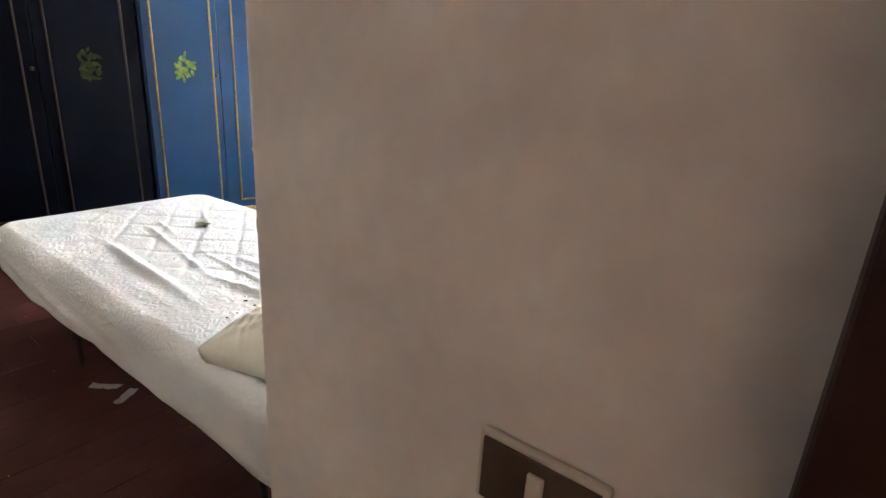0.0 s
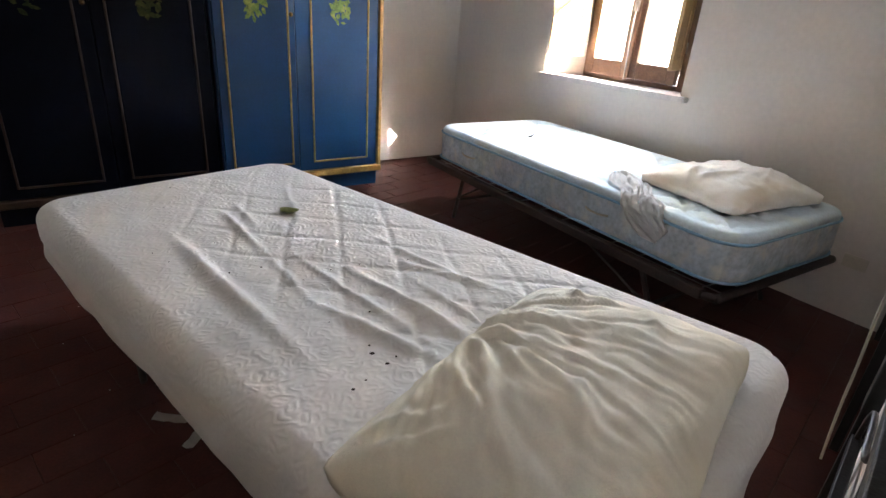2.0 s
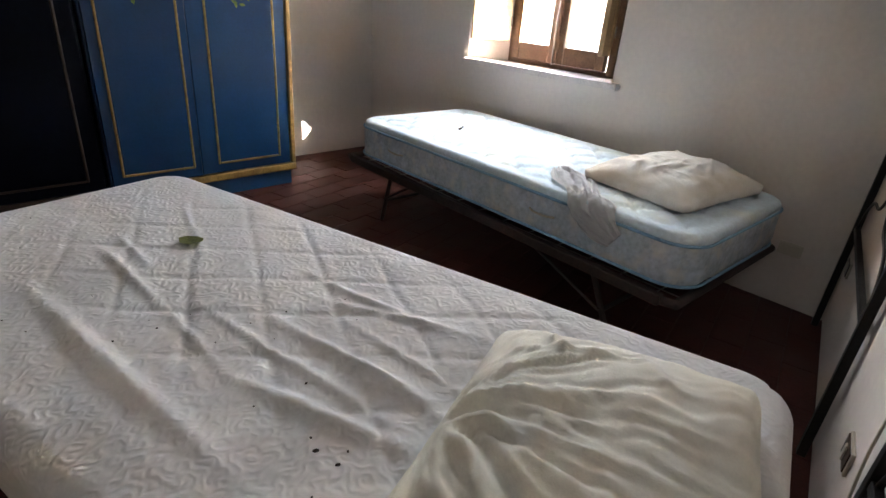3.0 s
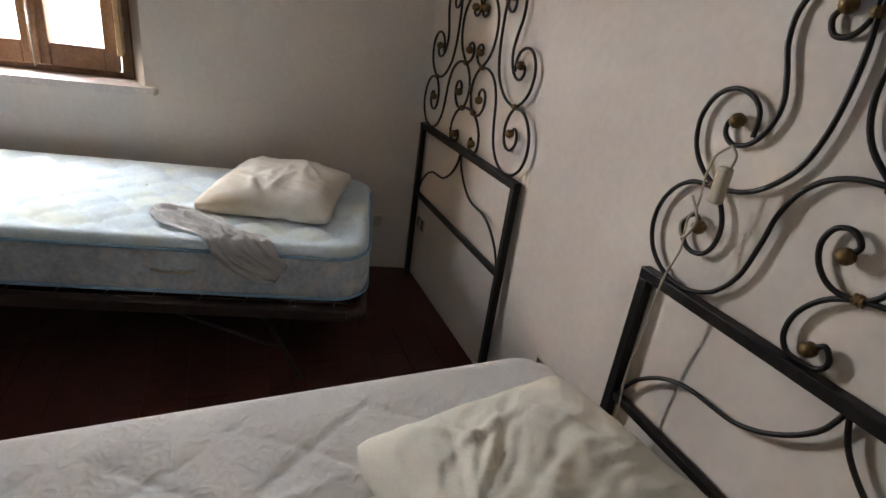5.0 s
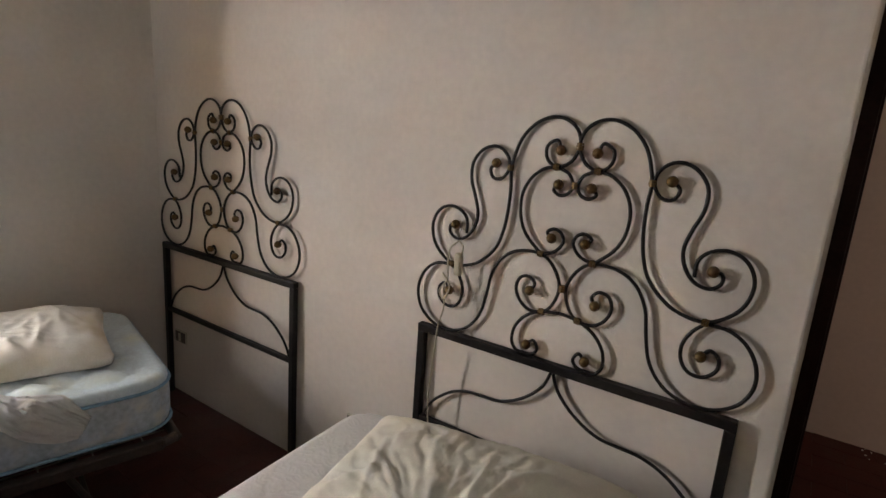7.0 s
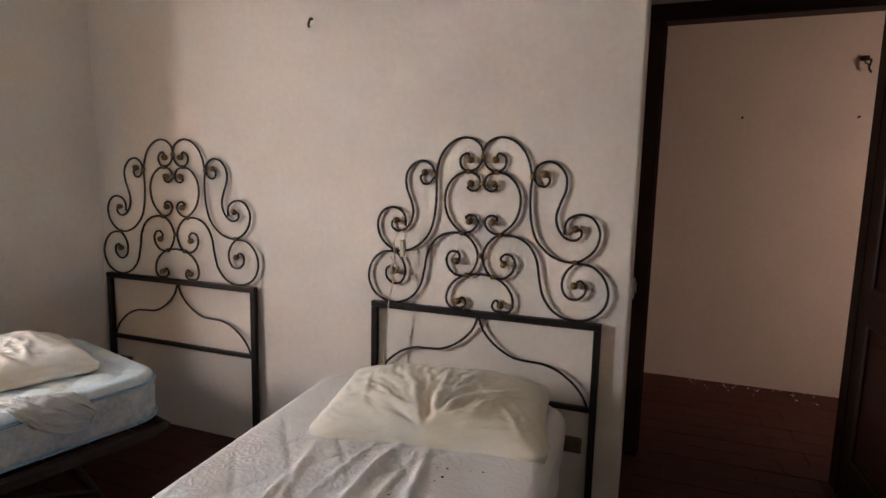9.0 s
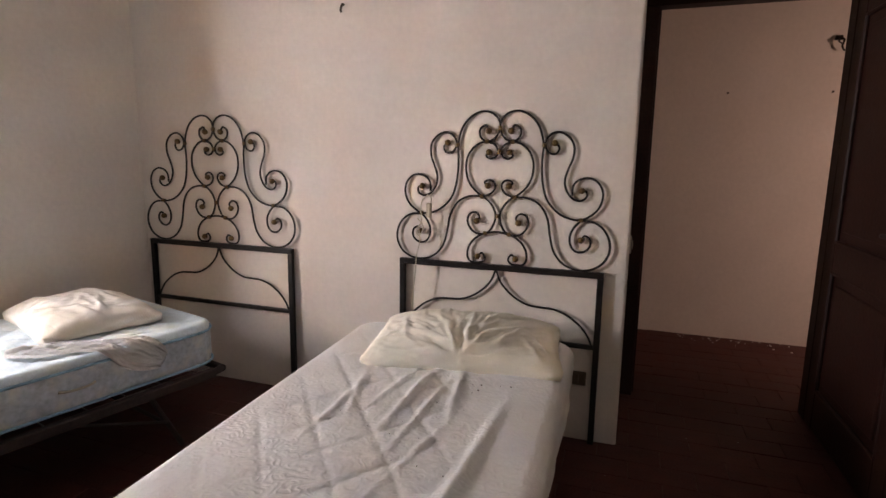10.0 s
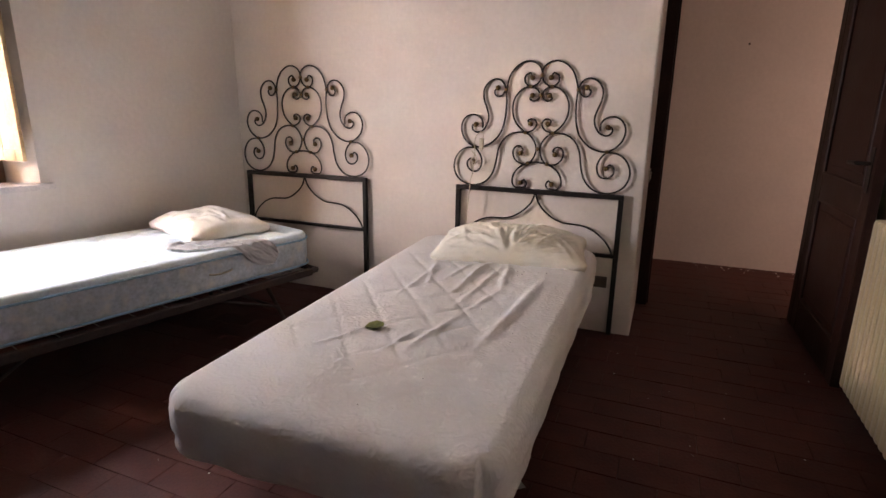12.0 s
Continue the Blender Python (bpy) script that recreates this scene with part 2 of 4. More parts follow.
def soft_box(size, r, cuts, shape=None):
    """A box with rounded edges on a fine grid, its base at z = 0; shape(x, y, z, up) may move a point."""
    sx, sy, sz = size
    nx, ny, nz = cuts
    bm = bmesh.new()
    made = {}

    def vert(i, j, k):
        key = (i, j, k)
        if key not in made:
            p = Vector(((i / nx - 0.5) * sx, (j / ny - 0.5) * sy, k / nz * sz))
            c = Vector((max(-sx / 2 + r, min(sx / 2 - r, p.x)), max(-sy / 2 + r, min(sy / 2 - r, p.y)), max(r, min(sz - r, p.z))))
            d = p - c
            q = c + d.normalized() * r if d.length > 1e-6 else p
            if d.length > 1e-6 and sum(abs(x) > 1e-6 for x in d) == 1:
                q = p
            made[key] = bm.verts.new(shape(q, d) if shape else q)
        return made[key]

    def sheet(f, na, nb, flip):
        for a in range(na):
            for b in range(nb):
                q = [vert(*f(a, b)), vert(*f(a + 1, b)), vert(*f(a + 1, b + 1)), vert(*f(a, b + 1))]
                bm.faces.new(q[::-1] if flip else q)

    sheet(lambda a, b: (a, b, nz), nx, ny, False)
    sheet(lambda a, b: (a, b, 0), nx, ny, True)
    sheet(lambda a, b: (a, 0, b), nx, nz, False)
    sheet(lambda a, b: (a, ny, b), nx, nz, True)
    sheet(lambda a, b: (0, a, b), ny, nz, True)
    sheet(lambda a, b: (nx, a, b), ny, nz, False)
    return bm


def ridge(x, y, a, b, width, height):
    """The height at (x, y) of a fold that runs from a to b."""
    ax, ay, bx, by = *a, *b
    dx, dy = bx - ax, by - ay
    t = max(0.0, min(1.0, ((x - ax) * dx + (y - ay) * dy) / (dx * dx + dy * dy)))
    d = math.hypot(x - ax - t * dx, y - ay - t * dy)
    return height * math.exp(-(d / width) ** 2) * min(1.0, 2.4 * t + 0.04, 2.2 * (1 - t) + 0.03)


def thing(name, m, label, category, group="", kind=""):
    ob = new(name)
    ob.matrix_world = m
    ob.empty_display_size = 0.1
    return tagged(ob, label, category, group, kind)


# ---- structure ----
H = 2.78             # ceiling
WALL_D = 0.62        # depth of the door wall
END_X = 2.795        # where the head wall ends at the doorway
RIGHT_X = 3.82


def fb(u, v, z=0.0):
    return FB @ Vector((u, v, z))


def structure(name, bm, material, label, category, m=None):
    ob = part(name, bm, material)
    if m is not None:
        ob.matrix_world = m
    return tagged(ob, label, category, kind="structure")


bm = bmesh.new()
box(bm, (-1.5, -4.9, -0.12), (6.2, 2.4, -0.005))
floor = structure("floor", bm, GROUT, "old dark red terracotta tile floor with worn joints", "floor")

bm = bmesh.new()
edge = [FB @ Vector(p) for p in ((-0.36, -3.72, 0), (4.7, -3.72, 0))] + [Vector(p) for p in ((6.08, -4.6, 0), (6.08, 2.18, 0), (1.92, 2.18, 0), (1.92, 0.56, 0), (-0.4, 0.56, 0))] + [FB @ Vector((-0.36, 0.3, 0))]
prism(bm, [(p.x, p.y) for p in edge], H, H + 0.15)
structure("ceiling", bm, CEILING, "plain off-white plastered ceiling", "ceiling")

# the head wall, with a rounded and chipped plaster corner at the doorway
bm = bmesh.new()
prism(bm, [(-0.6, 0.0)] + [(END_X - 0.015 + 0.015 * math.sin(a), 0.015 - 0.015 * math.cos(a)) for a in (0, 0.4, 0.8, 1.2, 1.57)] + [(END_X, WALL_D), (-0.6, WALL_D)], -0.05, H + 0.02)
structure("wall_north", bm, PLASTER, "thick off-white plastered wall behind the headboards", "wall")
bm = bmesh.new()
box(bm, (END_X - 0.02, 0.0, 2.18), (RIGHT_X + 0.02, WALL_D, H + 0.02))
box(bm, (RIGHT_X - 0.02, 0.0, -0.05), (5.1, WALL_D, H + 0.02))
box(bm, (5.45, 0.0, -0.05), (6.1, WALL_D, H + 0.02))
box(bm, (5.099, 0.001, 1.9), (5.451, WALL_D - 0.001, H + 0.02))
box(bm, (5.099, 0.001, -0.05), (5.451, WALL_D - 0.001, 1.0))
structure("wall_over_door", bm, PLASTER, "off-white plastered wall round the doorway", "wall")
bm = boxes(((RIGHT_X, -4.9, -0.05), (RIGHT_X + 0.3, -0.001, H + 0.02)))
structure("wall_east", bm, PLASTER, "off-white plastered wall behind the radiator", "wall")
bm = boxes(((-0.4, -3.76, -0.05), (4.75, -3.46, H + 0.02)))
structure("wall_south", bm, PLASTER, "off-white plastered wall behind the wardrobes", "wall", FB)

# the window wall: a splayed reveal, wide to the room, narrow at the frame
V0, V1 = -2.39, -1.29       # reveal at the room side
F0, F1 = -2.17, -1.40        # at the frame
Z0, Z1 = 0.852, 2.06
FU, OUT = -0.20, -0.38
bm = bmesh.new()
top = H + 0.02
prism(bm, [(OUT, -3.47), (0, -3.47), (0, V0), (FU, F0), (OUT, F0)], -0.05, top)
prism(bm, [(OUT, F1), (FU, F1), (0, V1), (0, 0.32), (OUT, 0.32)], -0.05, top)
prism(bm, [(OUT, F0), (FU, F0), (0, V0), (0, V1), (FU, F1), (OUT, F1)], -0.05, Z0 - 0.028)
prism(bm, [(OUT, F0), (FU, F0), (0, V0), (0, V1), (FU, F1), (OUT, F1)], Z1, top)
structure("wall_west", bm, PLASTER, "thick off-white plastered wall with a splayed window recess", "wall", FB)

# hall beyond the doorway
bm = boxes(((1.9, 1.92, -0.05), (6.1, 2.2, H + 0.02)))
structure("wall_hall", bm, PLASTER, "stained off-white plastered wall of the hall", "wall")
bm = boxes(((1.9, WALL_D, -0.05), (2.2, 1.92, H + 0.02)))
structure("wall_hall_end", bm, PLASTER, "off-white plastered end wall of the hall", "wall")
bm = boxes(((5.9, WALL_D, -0.05), (6.1, 1.92, H + 0.02)))
structure("wall_hall_east", bm, PLASTER, "off-white plastered far wall of the hall", "wall")

bm = bmesh.new()
box(bm, (-400, -400, -0.8), (400, 400, -0.6))
structure("ground", bm, OUTSIDE, "dry pale ground outside the window", "ground")

# marble sill, proud of the wall and worn along its edge
bm = bmesh.new()
prism(bm, [(FU + 0.005, F0), (0.0, V0 + 0.004), (0.0, V0 - 0.005), (0.045, V0 - 0.01), (0.05, V0 + 0.3), (0.046, V0 + 0.62), (0.05, V1 + 0.055), (0.0, V1 + 0.055), (0.0, V1 - 0.004), (FU + 0.005, F1)], Z0 - 0.028, Z0 + 0.004)
bmesh.ops.bevel(bm, geom=[e for e in bm.edges if max(v.co.x for v in e.verts) > 0.03], offset=0.006, segments=2, affect="EDGES")
sill = structure("window_sill", bm, MARBLE, "worn pale marble window sill", "window sill", FB)


# ---- window ----
def casement(name, v0, v1):
    """A glazed wooden leaf between v0 and v1."""
    g = thing(name, FB, "brown wooden casement window with a clear pane", "window", kind="structure")
    s, b = 0.055, 0.10
    zb, zt = Z0 + 0.035, Z1 - 0.04
    for nm, lo, hi in (("stile", (FU + 0.02, v0, zb), (FU + 0.065, v0 + s, zt)), ("stile", (FU + 0.02, v1 - s, zb), (FU + 0.065, v1, zt)),
                       ("bottom_rail", (FU + 0.021, v0 + s, zb), (FU + 0.064, v1 - s, zb + b)), ("top_rail", (FU + 0.021, v0 + s, zt - s), (FU + 0.064, v1 - s, zt)),
                       ("glazing_bar", (FU + 0.024, v0 + s, 1.50), (FU + 0.061, v1 - s, 1.53))):
        part(nm, boxes((lo, hi), bevel=0.006), WINDOW_WOOD, g)
    for z0, z1 in ((zb + b, 1.50), (1.53, zt - s)):
        p = part("pane", boxes(((FU + 0.038, v0 + s - 0.004, z0 - 0.004), (FU + 0.042, v1 - s + 0.004, z1 + 0.004))), GLASS, g, "clear dusty glass pane")
        p.visible_shadow = False
    return g


VM = (F0 + F1) / 2
frame_ob = thing("window_1", FB, "brown wooden window frame in the recess", "window", kind="structure")
for nm, lo, hi in (("jamb", (FU - 0.03, F0 - 0.01, Z0), (FU + 0.03, F0 + 0.04, Z1)), ("jamb", (FU - 0.03, F1 - 0.04, Z0), (FU + 0.03, F1 + 0.01, Z1)),
                   ("frame_sill", (FU - 0.03, F0 + 0.04, Z0), (FU + 0.03, F1 - 0.04, Z0 + 0.032)), ("frame_head", (FU - 0.03, F0 + 0.04, Z1 - 0.038), (FU + 0.03, F1 - 0.04, Z1))):
    part(nm, boxes((lo, hi), bevel=0.004), WINDOW_WOOD, frame_ob)
casement("window_leaf", F0 + 0.043, VM - 0.003)
right_leaf = casement("window_leaf", VM + 0.003, F1 - 0.043)
bm = boxes(((FU + 0.066, VM - 0.018, Z0 + 0.04), (FU + 0.082, VM + 0.022, Z1 - 0.05)), bevel=0.005)
part("meeting_strip", bm, WINDOW_WOOD, right_leaf)
bm = bmesh.new()
tube(bm, [(FU + 0.092, VM + 0.002, Z0 + 0.03), (FU + 0.092, VM + 0.002, 1.9)], 0.005, 6)
box(bm, (FU + 0.082, VM - 0.012, 1.28), (FU + 0.10, VM + 0.016, 1.36), 0.003)
part("espagnolette", bm, STEEL, right_leaf, "dull steel bolt rod")


def shutter(name, hinge, tip):
    """An inner shutter, standing open at the recess."""
    hx, hy, tx, ty = *hinge, *tip
    w = math.hypot(tx - hx, ty - hy)
    m = FB @ Matrix.Translation((hx, hy, Z0 + 0.13)) @ Matrix.Rotation(math.atan2(ty - hy, tx - hx), 4, "Z")
    g = thing(name, m, "open inner wooden window shutter, honey coloured", "shutter")
    h = Z1 - Z0 - 0.20
    for lo, hi in (((0, -0.011, 0), (0.05, 0.011, h)), ((w - 0.05, -0.011, 0), (w, 0.011, h))):
        part("stile", boxes((lo, hi), bevel=0.004), SHUTTER_WOOD, g)
    for z in (0, h * 0.5, h - 0.06):
        part("rail", boxes(((0.05, -0.0105, z), (w - 0.05, 0.0105, z + 0.06)), bevel=0.003), SHUTTER_WOOD, g)
    for z0, z1 in ((0.06, h * 0.5), (h * 0.5 + 0.06, h - 0.06)):
        part("panel", boxes(((0.048, -0.006, z0 - 0.002), (w - 0.048, 0.006, z1 + 0.002))), SHUTTER_WOOD, g)
    for z in (0.12, h - 0.12):
        part("hinge", tube(bmesh.new(), [(-0.004, 0.012, z - 0.03), (-0.004, 0.012, z + 0.03)], 0.006, 8), STEEL, g)
    return g


shutter("window_shutter", (FU + 0.075, F0 + 0.015), (0.06, F0 - 0.150))
shutter("window_shutter", (FU + 0.075, F1 - 0.015), (0.055, F1 + 0.039))


# ---- doorway ----
def door_frame():
    g = thing("door_frame", Matrix(), "dark brown wooden door frame in the deep doorway", "door frame", kind="structure")
    y0, y1 = WALL_D - 0.02, WALL_D + 0.08
    for nm, lo, hi in (("jamb", (END_X - 0.035, y0, 0), (END_X + 0.068, y1, 2.105)), ("jamb", (3.712, y0, 0), (3.822, y1, 2.105)), ("head", (END_X - 0.035, y0, 2.105), (3.822, y1, 2.185))):
        part(nm, boxes((lo, hi), bevel=0.006), DARK_WOOD, g)
    part("stop_moulding", boxes(((END_X + 0.068, y0 + 0.05, 0), (END_X + 0.078, y1 - 0.01, 2.10)), bevel=0.003), DARK_WOOD, g)


door_frame()


def door_leaf():
    """A panelled leaf that stands open into the room, at right angles to its wall."""
    m = Matrix.Translation((3.752, WALL_D - 0.03, 0.012)) @ Matrix.Rotation(math.radians(-88.6), 4, "Z")
    g = thing("door_1", m, "open dark brown panelled wooden door with a lever handle", "door", kind="structure")
    w, h, t = 0.86, 2.085, 0.042

    def bit(nm, lo, hi, bevel=0.005):
        return part(nm, boxes((lo, hi), bevel=bevel), DARK_WOOD, g)

    bit("stile", (0, -t, 0), (0.105, 0, h))
    bit("stile", (w - 0.105, -t, 0), (w, 0, h))
    rails = ((0, 0.20), (0.80, 0.95), (h - 0.12, h))
    for a, b in rails:
        bit("rail", (0.105, -t + 0.001, a), (w - 0.105, -0.001, b))
    for a, b in ((0.20, 0.80), (0.95, h - 0.12)):
        bit("panel", (0.10, -t + 0.013, a - 0.004), (w - 0.10, -0.013, b + 0.004), 0)
        bit("raised_panel", (0.155, -t + 0.004, a + 0.05), (w - 0.155, -0.004, b - 0.05), 0.008)
        bm = bmesh.new()
        for y in (-t + 0.006, -0.006):
            for p, q in (((0.105, a), (0.105, b)), ((w - 0.105, a), (w - 0.105, b)), ((0.105, a), (w - 0.105, a)), ((0.105, b), (w - 0.105, b))):
                tube(bm, [(p[0], y, p[1]), (q[0], y, q[1])], 0.010, 6)
        part("moulding", bm, DARK_WOOD, g)
    for side in (-1, 1):
        y = -t if side < 0 else 0.0
        bm = boxes(((w - 0.075, min(y, y + side * 0.005), 0.93), (w - 0.035, max(y, y + side * 0.005), 1.13)), bevel=0.002)
        plate = part("handle_plate", bm, IRON, g)
        bm = bmesh.new()
        tube(bm, smooth_path([(w - 0.055, y, 1.06), (w - 0.055, y + side * 0.05, 1.06), (w - 0.075, y + side * 0.058, 1.06), (w - 0.17, y + side * 0.055, 1.055)]), 0.009)
        part("lever", bm, IRON, g, "dark iron lever handle", True)


door_leaf()


# ---- headboards ----
def headboard(m, label):
    """Black iron headboard with scrolls and brass tips. Its middle is at x = 0, its feet at z = 0."""
    g = thing("headboard", m, label, "headboard", "headboards of the two beds")
    W, T = 0.485, 0.815

    def bar(nm, lo, hi):
        return part(nm, boxes((lo, hi), bevel=0.003), IRON, g)

    for s in (-1, 1):
        bar("post", (s * W - 0.014, -0.013, 0), (s * W + 0.014, 0.013, T - 0.014))
    bar("top_rail", (-W - 0.014, -0.014, T - 0.014), (W + 0.014, 0.014, T + 0.014))
    bar("lower_rail", (-W + 0.014, -0.010, 0.463), (W - 0.014, 0.010, 0.485))
    R = 0.0052

    scrolls = {
        "crown_scroll": [(0.052, 1.436), (0.066, 1.462), (0.094, 1.445), (0.091, 1.410), (0.059, 1.390), (0.020, 1.408), (0.000, 1.450), (0.010, 1.491), (0.045, 1.518), (0.092, 1.522), (0.142, 1.498), (0.180, 1.450), (0.200, 1.377), (0.197, 1.320), (0.198, 1.256), (0.207, 1.190), (0.230, 1.130), (0.280, 1.080), (0.335, 1.057), (0.385, 1.056), (0.430, 1.082), (0.458, 1.118), (0.468, 1.165), (0.456, 1.204), (0.430, 1.229), (0.394, 1.237), (0.358, 1.225), (0.338, 1.200), (0.336, 1.160)],
        "shoulder_scroll": [(0.250, 1.384), (0.270, 1.366), (0.258, 1.340), (0.229, 1.341), (0.208, 1.370), (0.213, 1.402), (0.238, 1.426), (0.270, 1.431), (0.306, 1.415), (0.333, 1.376), (0.333, 1.324), (0.314, 1.274), (0.301, 1.226), (0.310, 1.182), (0.337, 1.148), (0.373, 1.138), (0.398, 1.155), (0.397, 1.178), (0.377, 1.182)],
        "side_scroll": [(0.380, 1.050), (0.434, 1.047), (0.476, 1.022), (0.504, 0.978), (0.510, 0.926), (0.490, 0.877), (0.450, 0.845), (0.404, 0.832), (0.356, 0.835), (0.304, 0.860), (0.264, 0.912), (0.245, 0.983), (0.233, 1.050), (0.202, 1.106), (0.150, 1.138), (0.078, 1.142), (0.032, 1.108), (0.010, 1.055), (0.026, 1.000), (0.056, 0.973), (0.100, 0.971), (0.132, 0.994), (0.146, 1.030), (0.134, 1.061), (0.106, 1.068), (0.087, 1.049), (0.100, 1.028)],
        "lobe_scroll": [(0.380, 1.050), (0.352, 1.021), (0.335, 0.981), (0.340, 0.941), (0.362, 0.916), (0.396, 0.914), (0.423, 0.938), (0.424, 0.970), (0.402, 0.986), (0.383, 0.966)],
        "ring_scroll": [(0.059, 1.390), (0.098, 1.381), (0.136, 1.349), (0.157, 1.301), (0.155, 1.241), (0.130, 1.188), (0.078, 1.142)],
        "ring_curl_top": [(0.059, 1.390), (0.022, 1.375), (0.007, 1.345), (0.018, 1.322), (0.042, 1.314), (0.062, 1.327), (0.048, 1.343)],
        "ring_curl_bottom": [(0.078, 1.142), (0.037, 1.156), (0.015, 1.186), (0.024, 1.211), (0.046, 1.219), (0.066, 1.207), (0.050, 1.192)],
        "base_scroll": [(0.000, 0.982), (0.056, 0.973), (0.104, 0.949), (0.136, 0.908), (0.143, 0.865), (0.128, 0.838), (0.102, 0.834), (0.070, 0.838), (0.057, 0.858), (0.072, 0.880), (0.092, 0.862)],
        "lower_scroll": [(0.003, 0.800), (0.022, 0.750), (0.060, 0.705), (0.110, 0.668), (0.165, 0.645), (0.225, 0.640), (0.285, 0.636), (0.350, 0.612), (0.410, 0.566), (0.445, 0.520), (0.462, 0.480)],
    }
    tips = {"crown_scroll": 0, "shoulder_scroll": (0, -1), "side_scroll": -1, "lobe_scroll": -1, "ring_curl_top": -1, "ring_curl_bottom": -1, "base_scroll": -1}
    # the scrollwork stands a little taller and wider than it was drawn
    scrolls = {nm: [(x * 1.012, 0.822 + (z - 0.822) * 1.034) if z > 0.82 else (x, z) for x, z in line] for nm, line in scrolls.items()}
    for s in (-1, 1):
        for nm, line in scrolls.items():
            bm = bmesh.new()
            tube(bm, smooth_path([(s * x, 0.0, z) for x, z in line], 5), R, 8)
            sc = part(nm, bm, IRON, g, smooth=True)
            ends = tips.get(nm, ())
            for e in (ends if isinstance(ends, tuple) else (ends,)):
                x, z = line[e]
                bm = ball(bmesh.new(), (s * x, -0.004, z), 0.0152, (1, 1.1, 1))
                part("brass_tip", bm, BRASS, sc, "tarnished brass rosette tip", True)
        for x, z, a in ((0.060, 1.409, 0), (0.205, 1.393, 90), (0.385, 1.061, 0), (0.079, 1.153, 0), (0.057, 0.978, 0)):
            bm = bmesh.new()
            for k in (-1, 0, 1):
                tube(bm, [(-0.003 + k * 0.006, 0, 0), (0.002 + k * 0.006, 0, 0)], 0.0112 - 0.001 * abs(k), 8)
            bmesh.ops.transform(bm, matrix=Matrix.Translation((s * x, 0, z)) @ Matrix.Rotation(math.radians(a), 4, "Y"), verts=bm.verts)
            part("collar", bm, BRASS, g, "tarnished brass collar")
    for z in (1.471, 1.363, 1.063):
        bm = bmesh.new()
        for k in (-1, 0, 1):
            tube(bm, [(0, 0, z - 0.003 + k * 0.007), (0, 0, z + 0.003 + k * 0.007)], 0.0115 - 0.001 * abs(k), 8)
        part("collar", bm, BRASS, g, "tarnished brass collar")
    return g


LEAN_BACK = Matrix.Rotation(math.radians(-0.6), 4, "X")
h2 = headboard(Matrix.Translation((2.195, -0.026, 0)) @ LEAN_BACK, "black wrought-iron scroll headboard leaning behind the white bed")
h1 = copy_thing(h2, Matrix.Translation((0.558, -0.030, 0)) @ LEAN_BACK)
h1["label"] = "black wrought-iron scroll headboard behind the blue mattress bed"


# ---- beds ----
def ring_path(w, l, r, z):
    pts = []
    for cx, cy, a0 in ((w / 2 - r, l / 2 - r, 0), (-w / 2 + r, l / 2 - r, 90), (-w / 2 + r, -l / 2 + r, 180), (w / 2 - r, -l / 2 + r, 270)):
        pts += [(cx + r * math.cos(math.radians(a0 + k * 15)), cy + r * math.sin(math.radians(a0 + k * 15)), z) for k in range(7)]
    return pts + pts[:1]


def round_plan(q, a, b, r):
    """Rounds the corners of a plan of half sizes a, b by the radius r."""
    x, y = abs(q.x) - (a - r), abs(q.y) - (b - r)
    if x > 0 and y > 0:
        k = max(x, y) / math.hypot(x, y)
        q = Vector((math.copysign(a - r + x * k, q.x), math.copysign(b - r + y * k, q.y), q.z))
    return q


